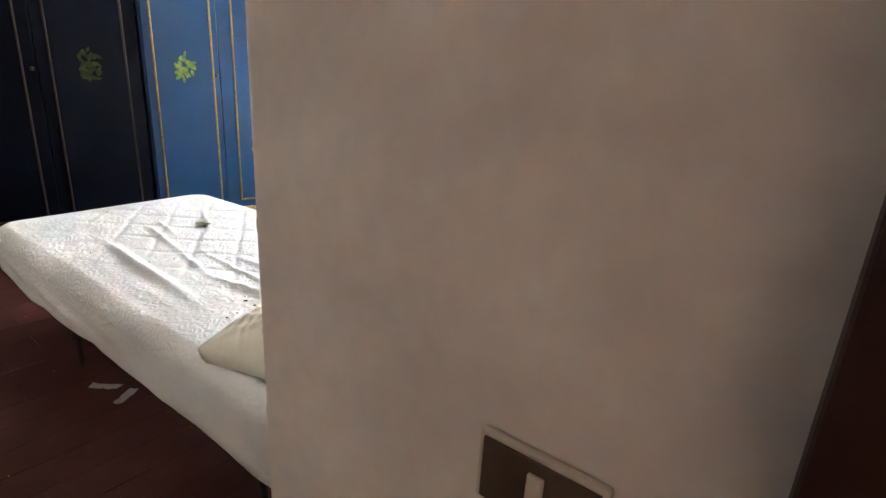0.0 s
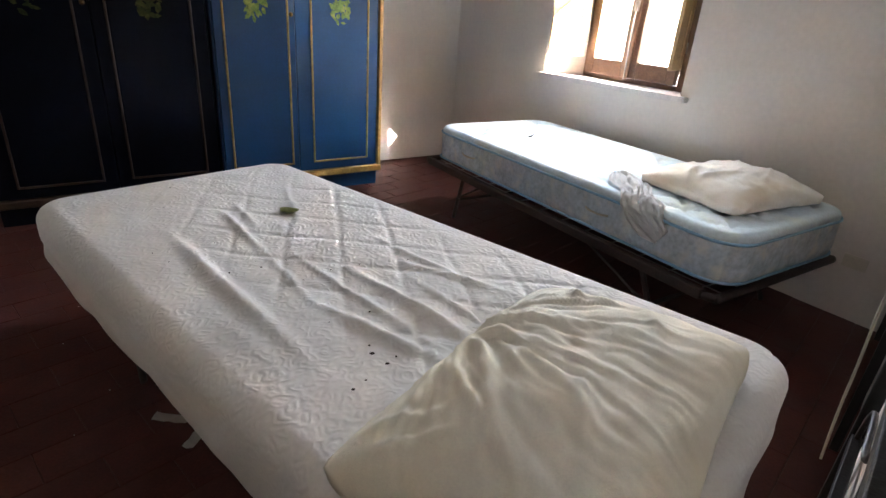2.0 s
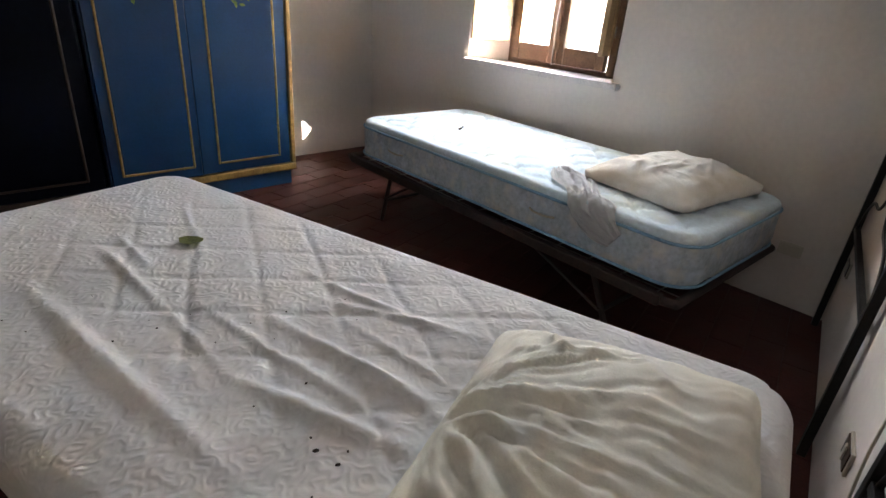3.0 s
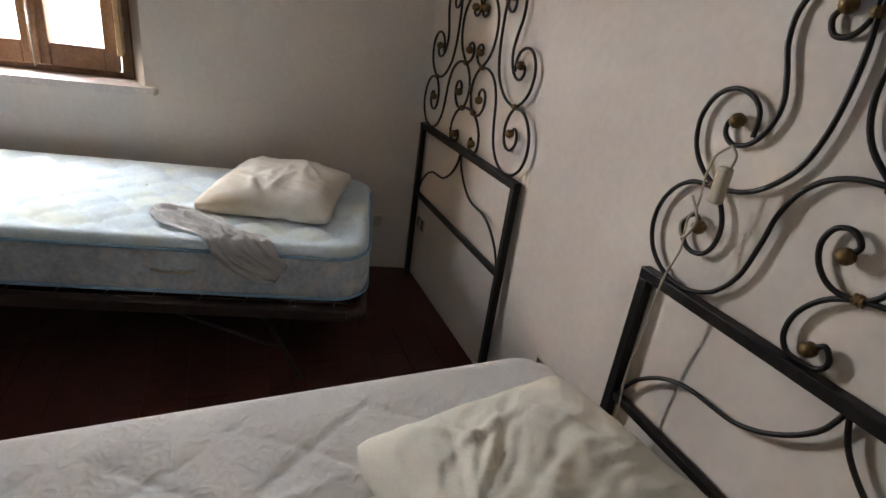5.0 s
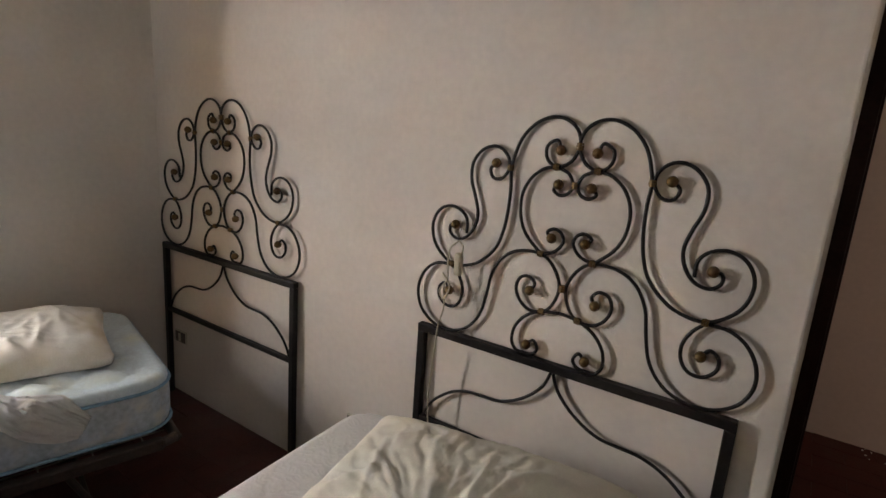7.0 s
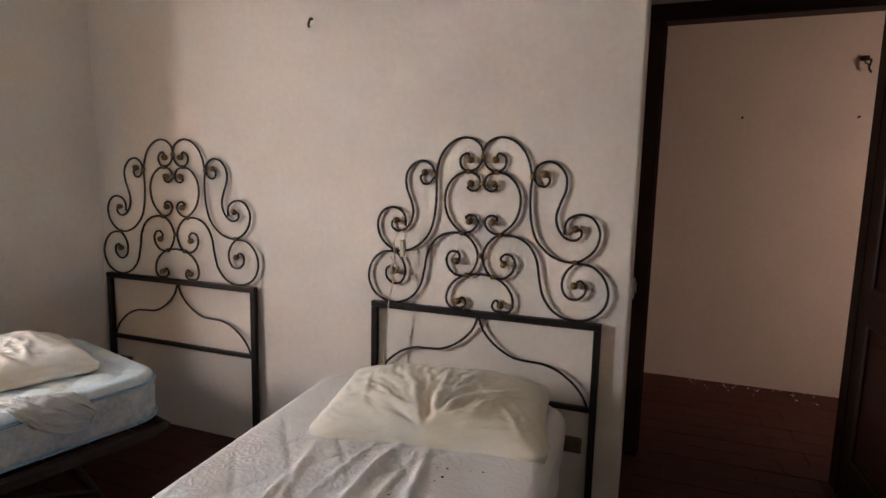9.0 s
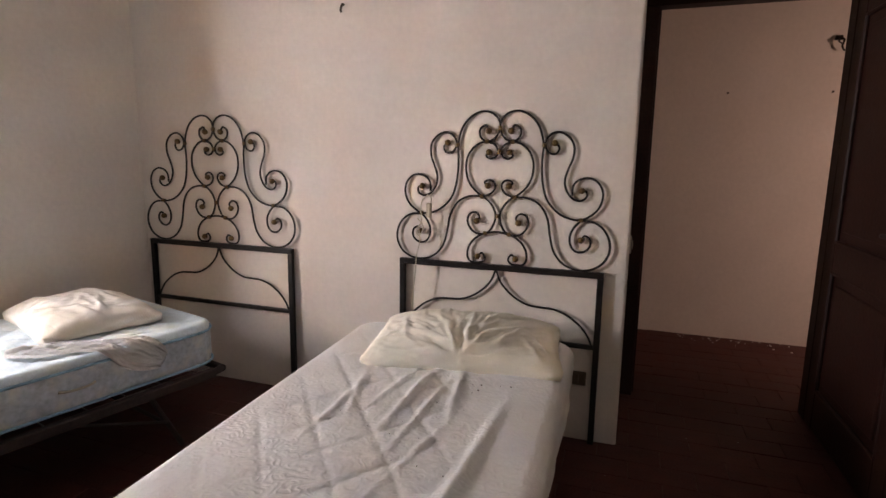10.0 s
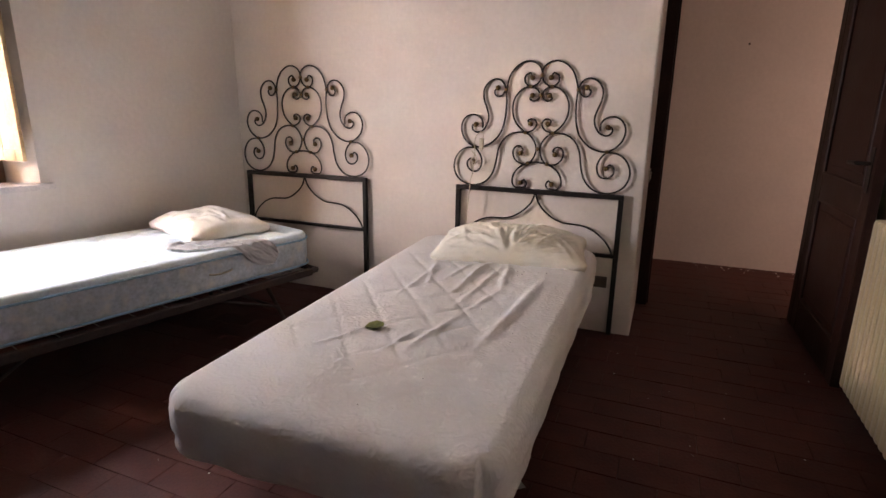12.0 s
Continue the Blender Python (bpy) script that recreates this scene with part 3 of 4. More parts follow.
def quilt_shape(sx, sy, sz):
    folds = (((0.240, -0.53), (0.315, 0.37), 0.018, 0.024), ((0.029, -0.60), (0.103, -0.16), 0.011, 0.015), ((0.095, -0.20), (0.172, 0.15), 0.010, 0.010), ((-0.047, -0.63), (0.016, -0.37), 0.010, 0.012),
             ((0.172, 0.10), (0.10, 0.56), 0.013, 0.021), ((-0.021, -0.03), (0.005, 0.56), 0.012, 0.017), ((-0.138, 0.03), (-0.25, 0.50), 0.011, 0.012), ((-0.022, 0.18), (0.03, 0.58), 0.010, 0.014),
             ((-0.218, -0.12), (-0.20, 0.45), 0.011, 0.012), ((0.042, -0.18), (0.09, 0.55), 0.010, 0.012), ((-0.305, -0.70), (-0.11, -0.33), 0.010, 0.008), ((-0.11, 0.16), (-0.04, 0.60), 0.010, 0.012))

    def shape(q, d):
        q = round_plan(q, sx / 2, sy / 2, 0.115)
        x, y = q.x, q.y
        if d.z > -0.5 * sz and q.z > sz * 0.6:
            k = min(1.0, max(0.0, (sx / 2 - 0.055 - abs(x)) / 0.06)) * min(1.0, max(0.0, (sy / 2 - 0.05 - abs(y)) / 0.08))
            w = 0.012 * noise.noise((x * 5, y * 5, 0.3))
            a, b = (x * 1.35 + y + w) / 0.262, (x * 1.35 - y + w) / 0.262
            la, lb = abs(a - round(a)), abs(b - round(b))
            z = 0.003 - 0.0050 * (math.exp(-(la / 0.065) ** 2) + math.exp(-(lb / 0.065) ** 2)) * (0.55 + 0.6 * noise.noise((x * 3, y * 3, 5.0))) * min(1.0, max(0.12, (0.30 - x) / 0.14)) * min(1.0, max(0.3, (y + 0.95) / 0.35))
            for p0, p1, wd, ht in folds:
                z += 0.62 * ridge(x - 0.021 + 0.006 * noise.noise((x * 6, y * 6, 1.0)), y, p0, p1, wd * 1.15, ht)
            z += 0.006 * noise.noise((x * 4, y * 4, 2.0)) + 0.002 * noise.noise((x * 14, y * 14, 3.0))
            q = q + Vector((0, 0, z * k))
        else:
            s = max(0.0, 0.6 - q.z / sz) / 0.6
            ease = min(1.0, 3 * s)
            q = Vector((q.x * (1 - 0.024 * s), q.y * (1 + 0.006 * s), q.z))
            q += 0.010 * ease * Vector((noise.noise((q.x * 3, q.y * 7, q.z * 12)), noise.noise((q.x * 7, q.y * 3, q.z * 12 + 4)), 0.6 * noise.noise((q.x * 5, q.y * 5, 7.0))))
            fold = math.sin(q.y * 9 + q.z * 46 + 3 * noise.noise((q.y * 2, 0, q.z * 4)))
            q.x += 0.004 * ease * fold * (1 if q.x > 0 else -1)
            foot = min(1.0, max(0.0, (-q.y - 0.66) / 0.38))
            foot = foot * foot * (3 - 2 * foot)
            q.z += 0.050 * s * foot
            q.y += 0.022 * s * foot
        return Vector((q.x * (1 + 0.032 * q.y), q.y, q.z))
    return shape


def bed_base(m, width, length, z, label, leg_y, tip, material):
    """A folding bed frame of angle iron with a spring mesh, on two bent leg hoops."""
    g = thing("bed_frame", m, label, "bed frame")
    a, b = width / 2, length / 2
    for s in (-1, 1):
        part("side_rail", boxes(((s * a - 0.018, -b + 0.05, z - 0.04), (s * a + 0.018, b - 0.05, z)), bevel=0.004), material, g)
        bm = bmesh.new()
        tube(bm, smooth_path([(-a, s * (b - 0.05), z - 0.02), (-a + 0.02, s * (b - 0.005), z - 0.02), (-a + 0.08, s * b, z - 0.02), (a - 0.08, s * b, z - 0.02), (a - 0.02, s * (b - 0.005), z - 0.02), (a, s * (b - 0.05), z - 0.02)]), 0.018, 8)
        part("end_rail", bm, material, g, smooth=True)
    bm = bmesh.new()
    for k in range(13):
        y = -b + 0.1 + k * (length - 0.2) / 12
        tube(bm, [(-a, y, z - 0.03), (0, y, z - 0.045), (a, y, z - 0.03)], 0.003, 5)
    for k in range(7):
        x = -a + 0.1 + k * (width - 0.2) / 6
        tube(bm, [(x, -b + 0.02, z - 0.03), (x, 0, z - 0.048), (x, b - 0.02, z - 0.03)], 0.003, 5)
    part("spring_mesh", bm, STEEL, g)
    for y, lean in zip(leg_y, tip):
        for s in (-1, 1):
            bm = bmesh.new()
            tube(bm, smooth_path([(s * (a - 0.03), y, z - 0.03), (s * (a - 0.035), y + lean * 0.4, z * 0.55), (s * (a - 0.04), y + lean, 0.008)]), 0.012, 8)
            part("leg", bm, material, g, smooth=True)
        bm = bmesh.new()
        tube(bm, [(-a + 0.036, y + lean * 0.5, z * 0.42), (a - 0.036, y + lean * 0.5, z * 0.42)], 0.009, 8)
        part("crossbar", bm, material, g)
        for s in (-1, 1):
            bm = bmesh.new()
            tube(bm, [(s * (a - 0.02), y + lean * 0.5, z * 0.45), (s * (a - 0.02), y - lean * 2.2, z - 0.04)], 0.007, 6)
            part("brace", bm, material, g)
    return g


M2 = Matrix.Translation((2.142, -1.188, 0)) @ Matrix.Rotation(math.radians(2.1), 4, "Z")
bed_base(M2, 0.78, 1.82, 0.302, "dark iron folding bed frame under the white mattress", (-0.56, 0.60), (-0.02, 0.05), RUST_IRON)
S2 = (1.0, 2.095, 0.259)
mattress2 = thing("mattress", M2 @ Matrix.Translation((-0.021, -0.002, 0.280)), "single mattress in a rumpled white quilted cotton cover", "mattress")
part("quilted_cover", soft_box(S2, 0.055, (150, 300, 16), quilt_shape(*S2)), QUILT, mattress2, smooth=True)
part("elastic_hem", tube(bmesh.new(), smooth_path([(x, y, z + 0.06 * min(1.0, max(0.0, (-y - 0.62) / 0.36))) for x, y, z in ring_path(0.78, 1.72, 0.10, 0.012)], 1), lambda t: 0.009 + 0.003 * math.sin(170 * t), 6), WHITE_CLOTH, mattress2, "gathered white elastic hem", True)

M1 = FB @ Matrix.Translation((0.570, -1.275, 0)) @ Matrix.Rotation(math.radians(-2.3), 4, "Z")
bed_base(M1 @ Matrix.Translation((0.01, -0.03, 0)), 0.89, 2.06, 0.335, "brown iron folding bed frame under the blue mattress", (-0.64, 0.68), (-0.09, 0.14), RUST_IRON)


def tufted(q, d):
    q = round_plan(q, 0.435, 1.015, 0.13)
    if q.z > 0.12:
        k = min(1.0, max(0.0, (0.40 - abs(q.x)) / 0.06)) * min(1.0, max(0.0, (0.97 - abs(q.y)) / 0.06))
        a, b = (q.x + q.y) / 0.20, (q.x - q.y) / 0.20
        q = q + Vector((0, 0, k * (-0.013 * (math.exp(-((a - round(a)) / 0.08) ** 2) + math.exp(-((b - round(b)) / 0.08) ** 2)) + 0.006 * noise.noise((q.x * 4, q.y * 4, 0)))))
    else:
        q = q + Vector((0.006 * noise.noise((q.x * 4, q.y * 6, q.z * 9)), 0.006 * noise.noise((q.x * 6, q.y * 4, q.z * 9)), 0))
    return q


bed1 = thing("mattress", M1 @ Matrix.Translation((0.0, 0.0, 0.337)), "bare pale blue single mattress with a tufted top", "mattress")
S1 = (0.87, 2.03, 0.205)
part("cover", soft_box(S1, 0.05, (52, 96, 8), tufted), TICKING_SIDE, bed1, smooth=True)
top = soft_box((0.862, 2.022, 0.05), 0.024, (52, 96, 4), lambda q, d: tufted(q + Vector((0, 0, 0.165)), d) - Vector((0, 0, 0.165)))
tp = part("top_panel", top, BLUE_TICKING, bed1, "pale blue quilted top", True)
tp.location.z = 0.163


for z in (0.178, 0.024):
    part("piping", tube(bmesh.new(), ring_path(0.872, 2.032, 0.13, z), 0.006, 6), PIPING, bed1, "blue piped edge", True)
for y in (-0.62, 0.38):
    bm = bmesh.new()
    tube(bm, smooth_path([(0.437, y - 0.065, 0.105), (0.450, y - 0.03, 0.102), (0.450, y + 0.03, 0.102), (0.437, y + 0.065, 0.105)]), 0.005, 6)
    part("carry_handle", bm, CORD, bed1, "thin pale cord handle", True)


# ---- pillows and cloths ----
def pillow(name, m, w, d, h, material, label, wrinkles, seed, gather=0.0, profile=0.42):
    nx, ny = 120, 84
    bm = bmesh.new()
    grid = {}
    for side in (1, -1):
        for i in range(nx + 1):
            for j in range(ny + 1):
                if side < 0 and (i in (0, nx) or j in (0, ny)):
                    grid[side, i, j] = grid[1, i, j]
                    continue
                s, t = 2 * i / nx - 1, 2 * j / ny - 1
                s, t = math.sin(s * math.pi / 2) * 0.35 + s * 0.65, math.sin(t * math.pi / 2) * 0.35 + t * 0.65
                cs, ct = abs(s) - 0.72, abs(t) - 0.62
                if cs > 0 and ct > 0:
                    e = math.hypot(cs / 0.28, ct / 0.38)
                    f = max(cs / 0.28, ct / 0.38) / e
                    f = 1 - (1 - f) * 0.75
                    s, t = math.copysign(0.72 + cs * f, s), math.copysign(0.62 + ct * f, t)
                full = (max(0.0, 1 - abs(s) ** 2.6) * max(0.0, 1 - abs(t) ** 2.4)) ** profile
                x = s * w / 2 * (1 - 0.07 * (1 - t * t) * abs(s) ** 4)
                y = t * d / 2 * (1 - 0.09 * (1 - s * s) * abs(t) ** 4)
                z = h / 2 * full * (1.0 if side > 0 else 0.55)
                if side > 0:
                    for a, b, wd, ht in wrinkles:
                        z += ridge(s + 0.05 * noise.noise((s * 3, t * 3, seed)), t, a, b, wd, ht) * full
                    z += full * (0.012 * noise.noise((s * 2.2 + seed, t * 2.2, 0)) + 0.006 * noise.noise((s * 6, t * 6, seed)))
                    gx, gy = s - 0.02, t + 1.02
                    rad = math.hypot(gx * 1.5, gy)
                    turn = math.atan2(gy, gx * 1.5) + 0.10 * noise.noise((s * 3, t * 3, seed + 2))
                    fine = noise.noise((turn * 8.5, rad * 0.9, seed)) + 0.6 * noise.noise((turn * 19, rad * 1.6, seed + 4))
                    z += gather * full * (1 - 1.6 * abs(fine)) * min(1.0, 0.3 + 1.2 * rad) * max(0.45, 1.1 - 0.40 * rad)
                z += 0.006 * noise.noise((s * 5, t * 5, seed + 9)) * (1 - full)
                grid[side, i, j] = bm.verts.new((x, y, side * z + h * (0.10 + 0.16 * full)))
        for i in range(nx):
            for j in range(ny):
                q = [grid[side, i, j], grid[side, i + 1, j], grid[side, i + 1, j + 1], grid[side, i, j + 1]]
                bm.faces.new(q if side > 0 else q[::-1])
    ob = part(name, bm, material, smooth=True)
    ob.matrix_world = m
    return tagged(ob, label, "pillow")


fan = random.Random(4)
radial = []
for k in range(30):
    a = math.radians(8 + 164 * (k + fan.uniform(-0.4, 0.4)) / 29)
    x0, far_r = 0.02 + 0.05 * math.cos(a) + fan.uniform(-0.04, 0.04), fan.uniform(0.45, 1.15)
    radial.append(((x0, -0.93 + fan.uniform(0, 0.15)), (x0 + 0.85 * far_r * math.cos(a), -0.9 + 1.35 * far_r * math.sin(a)), fan.uniform(0.018, 0.036), fan.uniform(0.006, 0.015)))
radial += [((0.90, -0.8), (0.62, -0.15), 0.035, 0.016), ((0.83, -0.9), (0.5, -0.3), 0.03, 0.014), ((-0.9, -0.6), (-0.4, -0.2), 0.04, 0.014), ((-0.8, 0.1), (-0.2, 0.5), 0.05, 0.014), ((0.1, 0.1), (0.7, 0.5), 0.05, 0.012), ((0.3, -0.8), (0.75, 0.2), 0.03, 0.013), ((-0.5, -0.7), (-0.7, 0.3), 0.03, 0.014)]
pillow("pillow", Matrix.Translation((2.172, -0.425, 0.532)) @ Matrix.Rotation(math.radians(9), 4, "Z") @ Matrix.Rotation(math.radians(4), 4, "X"), 0.82, 0.53, 0.185, PILLOW, "crumpled ivory cotton pillow on the white bed", radial, 3.0, 0.014, 0.50)
creases = []
for k in range(16):
    x0, y0, a, l = fan.uniform(-0.7, 0.6), fan.uniform(-0.5, 0.5), fan.uniform(-0.5, 0.9), fan.uniform(0.3, 0.7)
    creases.append(((x0, y0), (x0 + l * math.cos(a), y0 + l * math.sin(a)), fan.uniform(0.03, 0.06), fan.uniform(0.004, 0.010)))
creases += [((0.2, -0.9), (0.35, -0.3), 0.04, 0.010), ((-0.2, -0.9), (-0.1, -0.35), 0.04, 0.010), ((-0.9, -0.8), (-0.4, -0.3), 0.05, 0.012)]
pillow("pillow", FB @ Matrix.Translation((0.50, -0.63, 0.545)) @ Matrix.Rotation(math.radians(-8), 4, "Z"), 0.64, 0.52, 0.155, STAINED_PILLOW, "flat stained off-white pillow on the blue mattress", creases, 7.0, 0.004)


def cloth(m):
    """A thin crumpled cloth: a twisted band on the mattress top that hangs over its edge."""
    nx, ny = 70, 34
    edge = 1.012
    bm = bmesh.new()
    g = []
    for i in range(nx + 1):
        row = []
        for j in range(ny + 1):
            s, t = i / nx, 2 * j / ny - 1
            w = 0.012 + 0.075 * math.sin(math.pi * min(1.0, 0.12 + s * 0.80)) + 0.02 * math.sin(9 * s)
            u = 0.755 + 0.35 * s - 0.85 * t * w
            v = -1.035 + 0.47 * s + 0.53 * t * w + 0.02 * math.sin(6 * s)
            lift = 0.010 + (0.016 * abs(math.sin(6.5 * t + 5 * s + 2.5 * noise.noise((s * 3, t * 2, 1)))) + 0.016 * noise.noise((s * 8, t * 4, 4)) + 0.012 * abs(noise.noise((s * 17, t * 9, 6)))) * (1 - t * t * 0.7)
            z = 0.543 + max(0.003, lift)
            over = u - edge + 0.02
            if over > 0:
                z = 0.543 + 0.012 - over * 0.95 + 0.4 * lift * max(0.0, 1 - over * 9)
                u = edge - 0.02 + min(over, 0.038) + 0.5 * lift + 0.022 * abs(noise.noise((s * 6, t * 11, 8)))
            row.append(bm.verts.new((u, v, z)))
        g.append(row)
    for i in range(nx):
        for j in range(ny):
            bm.faces.new((g[i][j], g[i][j + 1], g[i + 1][j + 1], g[i + 1][j]))
    bmesh.ops.solidify(bm, geom=bm.faces[:], thickness=0.002)
    ob = part("cloth", bm, WHITE_CLOTH, smooth=True)
    ob.matrix_world = m
    return tagged(ob, "thin crumpled white cloth hanging over the mattress edge", "cloth")


cloth(FB)


# ---- wardrobes ----
def emblem(bm, x, z, y, size, seed):
    """A painted sprig: many small leaves laid flat on the door."""
    rnd = random.Random(seed)
    for k in range(34):
        a = rnd.uniform(0, 2 * math.pi)
        r = size * math.sqrt(rnd.random())
        cx, cz = x + 0.62 * r * math.cos(a), z + r * math.sin(a)
        l, w, b = rnd.uniform(0.016, 0.030), rnd.uniform(0.008, 0.014), rnd.uniform(0, 2 * math.pi)
        d, n = Vector((math.cos(b), 0, math.sin(b))), Vector((-math.sin(b), 0, math.cos(b)))
        c = Vector((cx, y - 0.0002 * k * 0.2, cz))
        ring = [c - d * l, c - d * l * 0.3 + n * w, c + d * l * 0.5 + n * w * 0.8, c + d * l, c + d * l * 0.5 - n * w * 0.8, c - d * l * 0.3 - n * w]
        vs = [bm.verts.new(p) for p in ring]
        lift = [bm.verts.new(p + Vector((0, 0.0012, 0))) for p in ring]
        bm.faces.new(lift)
        for i in range(6):
            bm.faces.new((vs[i], vs[(i + 1) % 6], lift[(i + 1) % 6], lift[i]))
    return bm


def wardrobe(u0, u1, paint, gilt, leafy, label, doors, seed, trims):
    """Two doors wide, front to the beds. doors: the edges of each door and of its panel, and how far it stands ajar."""
    g = thing("wardrobe", FB @ Matrix.Translation((u0, -2.88, 0)), label, "wardrobe")
    w, h, d = u1 - u0, 2.20, 0.56
    part("body", boxes(((0, -d, 0.12), (w, -0.022, h)), bevel=0.006), paint, g)
    part("plinth", boxes(((0.012, -d + 0.02, 0), (w - 0.012, -0.03, 0.118)), bevel=0.004), paint, g)
    part("base_trim", boxes(((-0.008, -0.04, 0.105), (w + 0.008, 0.012, 0.150)), bevel=0.008), gilt, g, "gilded base moulding")
    for s in trims:
        x = 0.008 if s == 0 else w - 0.008
        part("corner_trim", boxes(((x - 0.014, -0.024, 0.15), (x + 0.014, 0.008, h)), bevel=0.006), GOLD, g, "gilded corner moulding")
    part("cornice", boxes(((-0.03, -d, h), (w + 0.03, 0.04, h + 0.07)), bevel=0.015), paint, g)
    half = doors[0][1] - u0
    for k, (a, b, pa, pb, ajar) in enumerate(doors):
        dw = b - a
        door = part("door", boxes(((-dw * k, -0.018, 0.156), (dw * (1 - k), 0.004, h - 0.004)), bevel=0.003), paint, g)
        door.location = ((a, b)[k] - u0, 0, 0)
        door.rotation_euler.z = math.radians(ajar)
        lo_x, hi_x = pa - (a, b)[k], pb - (a, b)[k]
        zb, zt = 0.208, h - 0.09
        part("panel", boxes(((lo_x + 0.014, 0.0, zb + 0.014), (hi_x - 0.014, 0.0085, zt - 0.014)), bevel=0.002), paint, door)
        for lo, hi in (((lo_x, 0, zb), (lo_x + 0.012, 0.012, zt)), ((hi_x - 0.012, 0, zb), (hi_x, 0.012, zt)), ((lo_x + 0.012, 0, zb), (hi_x - 0.012, 0.012, zb + 0.012)), ((lo_x + 0.012, 0, zt - 0.012), (hi_x - 0.012, 0.012, zt))):
            part("gold_moulding", boxes((lo, hi), bevel=0.004), gilt, door, "thin gilded moulding")
        part("painted_sprig", emblem(bmesh.new(), (lo_x + hi_x) / 2, 1.155, 0.0095, 0.095, seed + k), leafy, door, "painted yellow-green leaf sprig")["kind"] = "stuff"
    bm = ball(bmesh.new(), (half + 0.03, 0.022, 1.12), 0.013)
    part("knob", bm, BRASS, g, smooth=True)
    return g


wardrobe(1.045, 2.122, BLUE, GOLD, GREEN, "blue painted wardrobe with gilded mouldings and leaf sprigs", ((1.078, 1.640, 1.146, 1.546, 0.0), (1.648, 2.112, 1.684, 2.064, -1.5)), 11, (0,))
# paint, gilt and leaves here carry the shade in their colours
wardrobe(2.135, 3.262, SHADED_NAVY, SHADED_GOLD, SHADED_GREEN, "blue-black painted wardrobe, shade put in its colours, with gilded mouldings and leaf sprigs", ((2.150, 2.688, 2.217, 2.628, 0.0), (2.694, 3.240, 2.757, 3.151, 0.0)), 21, ())


# ---- radiator ----
def radiator():
    g = thing("radiator", Matrix.Translation((RIGHT_X - 0.075, -0.50, 0)), "cream enamelled column radiator on the wall beside the door", "radiator")
    z0, z1, n, step = 0.12, 0.87, 26, 0.050
    for k in range(n):
        y = -k * step
        bm = bmesh.new()
        box(bm, (-0.045, y - 0.0225, z0), (0.045, y + 0.0225, z1), 0.014)
        part("rib", bm, CREAM, g, smooth=False)
    bm = bmesh.new()
    for z in (z0 + 0.06, z1 - 0.06):
        tube(bm, [(0, 0.03, z), (0, -n * step, z)], 0.022, 10)
    part("header_pipe", bm, CREAM, g)
    bm = bmesh.new()
    for y in (-0.3, -0.9):
        box(bm, (0.03, y - 0.02, z1 - 0.1), (0.072, y + 0.02, z1 - 0.07), 0.003)
    part("bracket", bm, CREAM, g)


radiator()


# ---- small fixtures ----
def wall_plate(name, m, w, h, face, rim, label, parts):
    """A plate on a wall; x across, z up, its front towards -y."""
    g = thing(name, m, label, "socket" if "socket" in name else "switch")
    part("rim", boxes(((-w / 2, -0.009, -h / 2), (w / 2, 0, h / 2)), bevel=0.003), rim, g)
    part("face", boxes(((-w / 2 + 0.006, -0.012, -h / 2 + 0.006), (w / 2 - 0.006, -0.0085, h / 2 - 0.006)), bevel=0.001), face, g)
    for x in parts:
        part("rocker" if "switch" in name else "insert", boxes(((x - 0.008, -0.017, -0.022), (x + 0.008, -0.0115, 0.022)), bevel=0.002), rim, g)
    return g


wall_plate("light_switch", Matrix.Translation((END_X, 0.431, 0.899)) @ Matrix.Rotation(math.radians(90), 4, "Z"), 0.125, 0.078, BROWN_PLASTIC, BEIGE_PLASTIC, "brown light switch plate with a beige rim and rocker", (0.0,))
wall_plate("wall_socket", Matrix.Translation((1.40, 0, 0.305)), 0.10, 0.068, BROWN_PLASTIC, BEIGE_PLASTIC, "brown wall socket plate low on the wall", (0.0,))
wall_plate("wall_socket", Matrix.Translation((2.60, 0, 0.31)), 0.085, 0.068, BROWN_PLASTIC, BROWN_PLASTIC, "brown wall socket plate behind the white bed", (0.0,))
wall_plate("wall_socket", Matrix.Translation((0.146, 0, 0.325)), 0.10, 0.068, BROWN_PLASTIC, BEIGE_PLASTIC, "brown wall socket plate behind the headboard", (0.0,))
wall_plate("wall_socket", FB @ Matrix.Translation((0, -0.22, 0.275)) @ Matrix.Rotation(math.radians(90), 4, "Z"), 0.10, 0.06, BEIGE_PLASTIC, BEIGE_PLASTIC, "old beige wall socket beside the blue mattress", (0.0,))


def bell_cord():
    g = thing("cord_switch", Matrix(), "ivory cord with a hanging switch looped on the headboard", "cord")
    bm = bmesh.new()
    tube(bm, smooth_path([(1.862, -0.068, 1.155), (1.835, -0.068, 1.13), (1.825, -0.066, 1.09), (1.828, -0.066, 1.03), (1.815, -0.066, 0.99), (1.822, -0.068, 0.93), (1.806, -0.07, 0.86), (1.800, -0.072, 0.78), (1.788, -0.068, 0.66), (1.782, -0.066, 0.56), (1.79, -0.06, 0.44)]), 0.0026, 6)
    tube(bm, smooth_path([(1.862, -0.068, 1.155), (1.88, -0.07, 1.14), (1.875, -0.07, 1.11)]), 0.0026, 6)
    tube(bm, smooth_path([(1.808, -0.066, 1.04), (1.84, -0.07, 1.0), (1.82, -0.07, 0.955), (1.80, -0.066, 0.98), (1.83, -0.066, 1.02)]), 0.003, 6)
    part("cord", bm, CORD, g, smooth=True)
    bm = boxes(((1.858, -0.085, 1.045), (1.882, -0.062, 1.118)), bevel=0.006)
    part("switch_body", bm, CORD, g)


bell_cord()


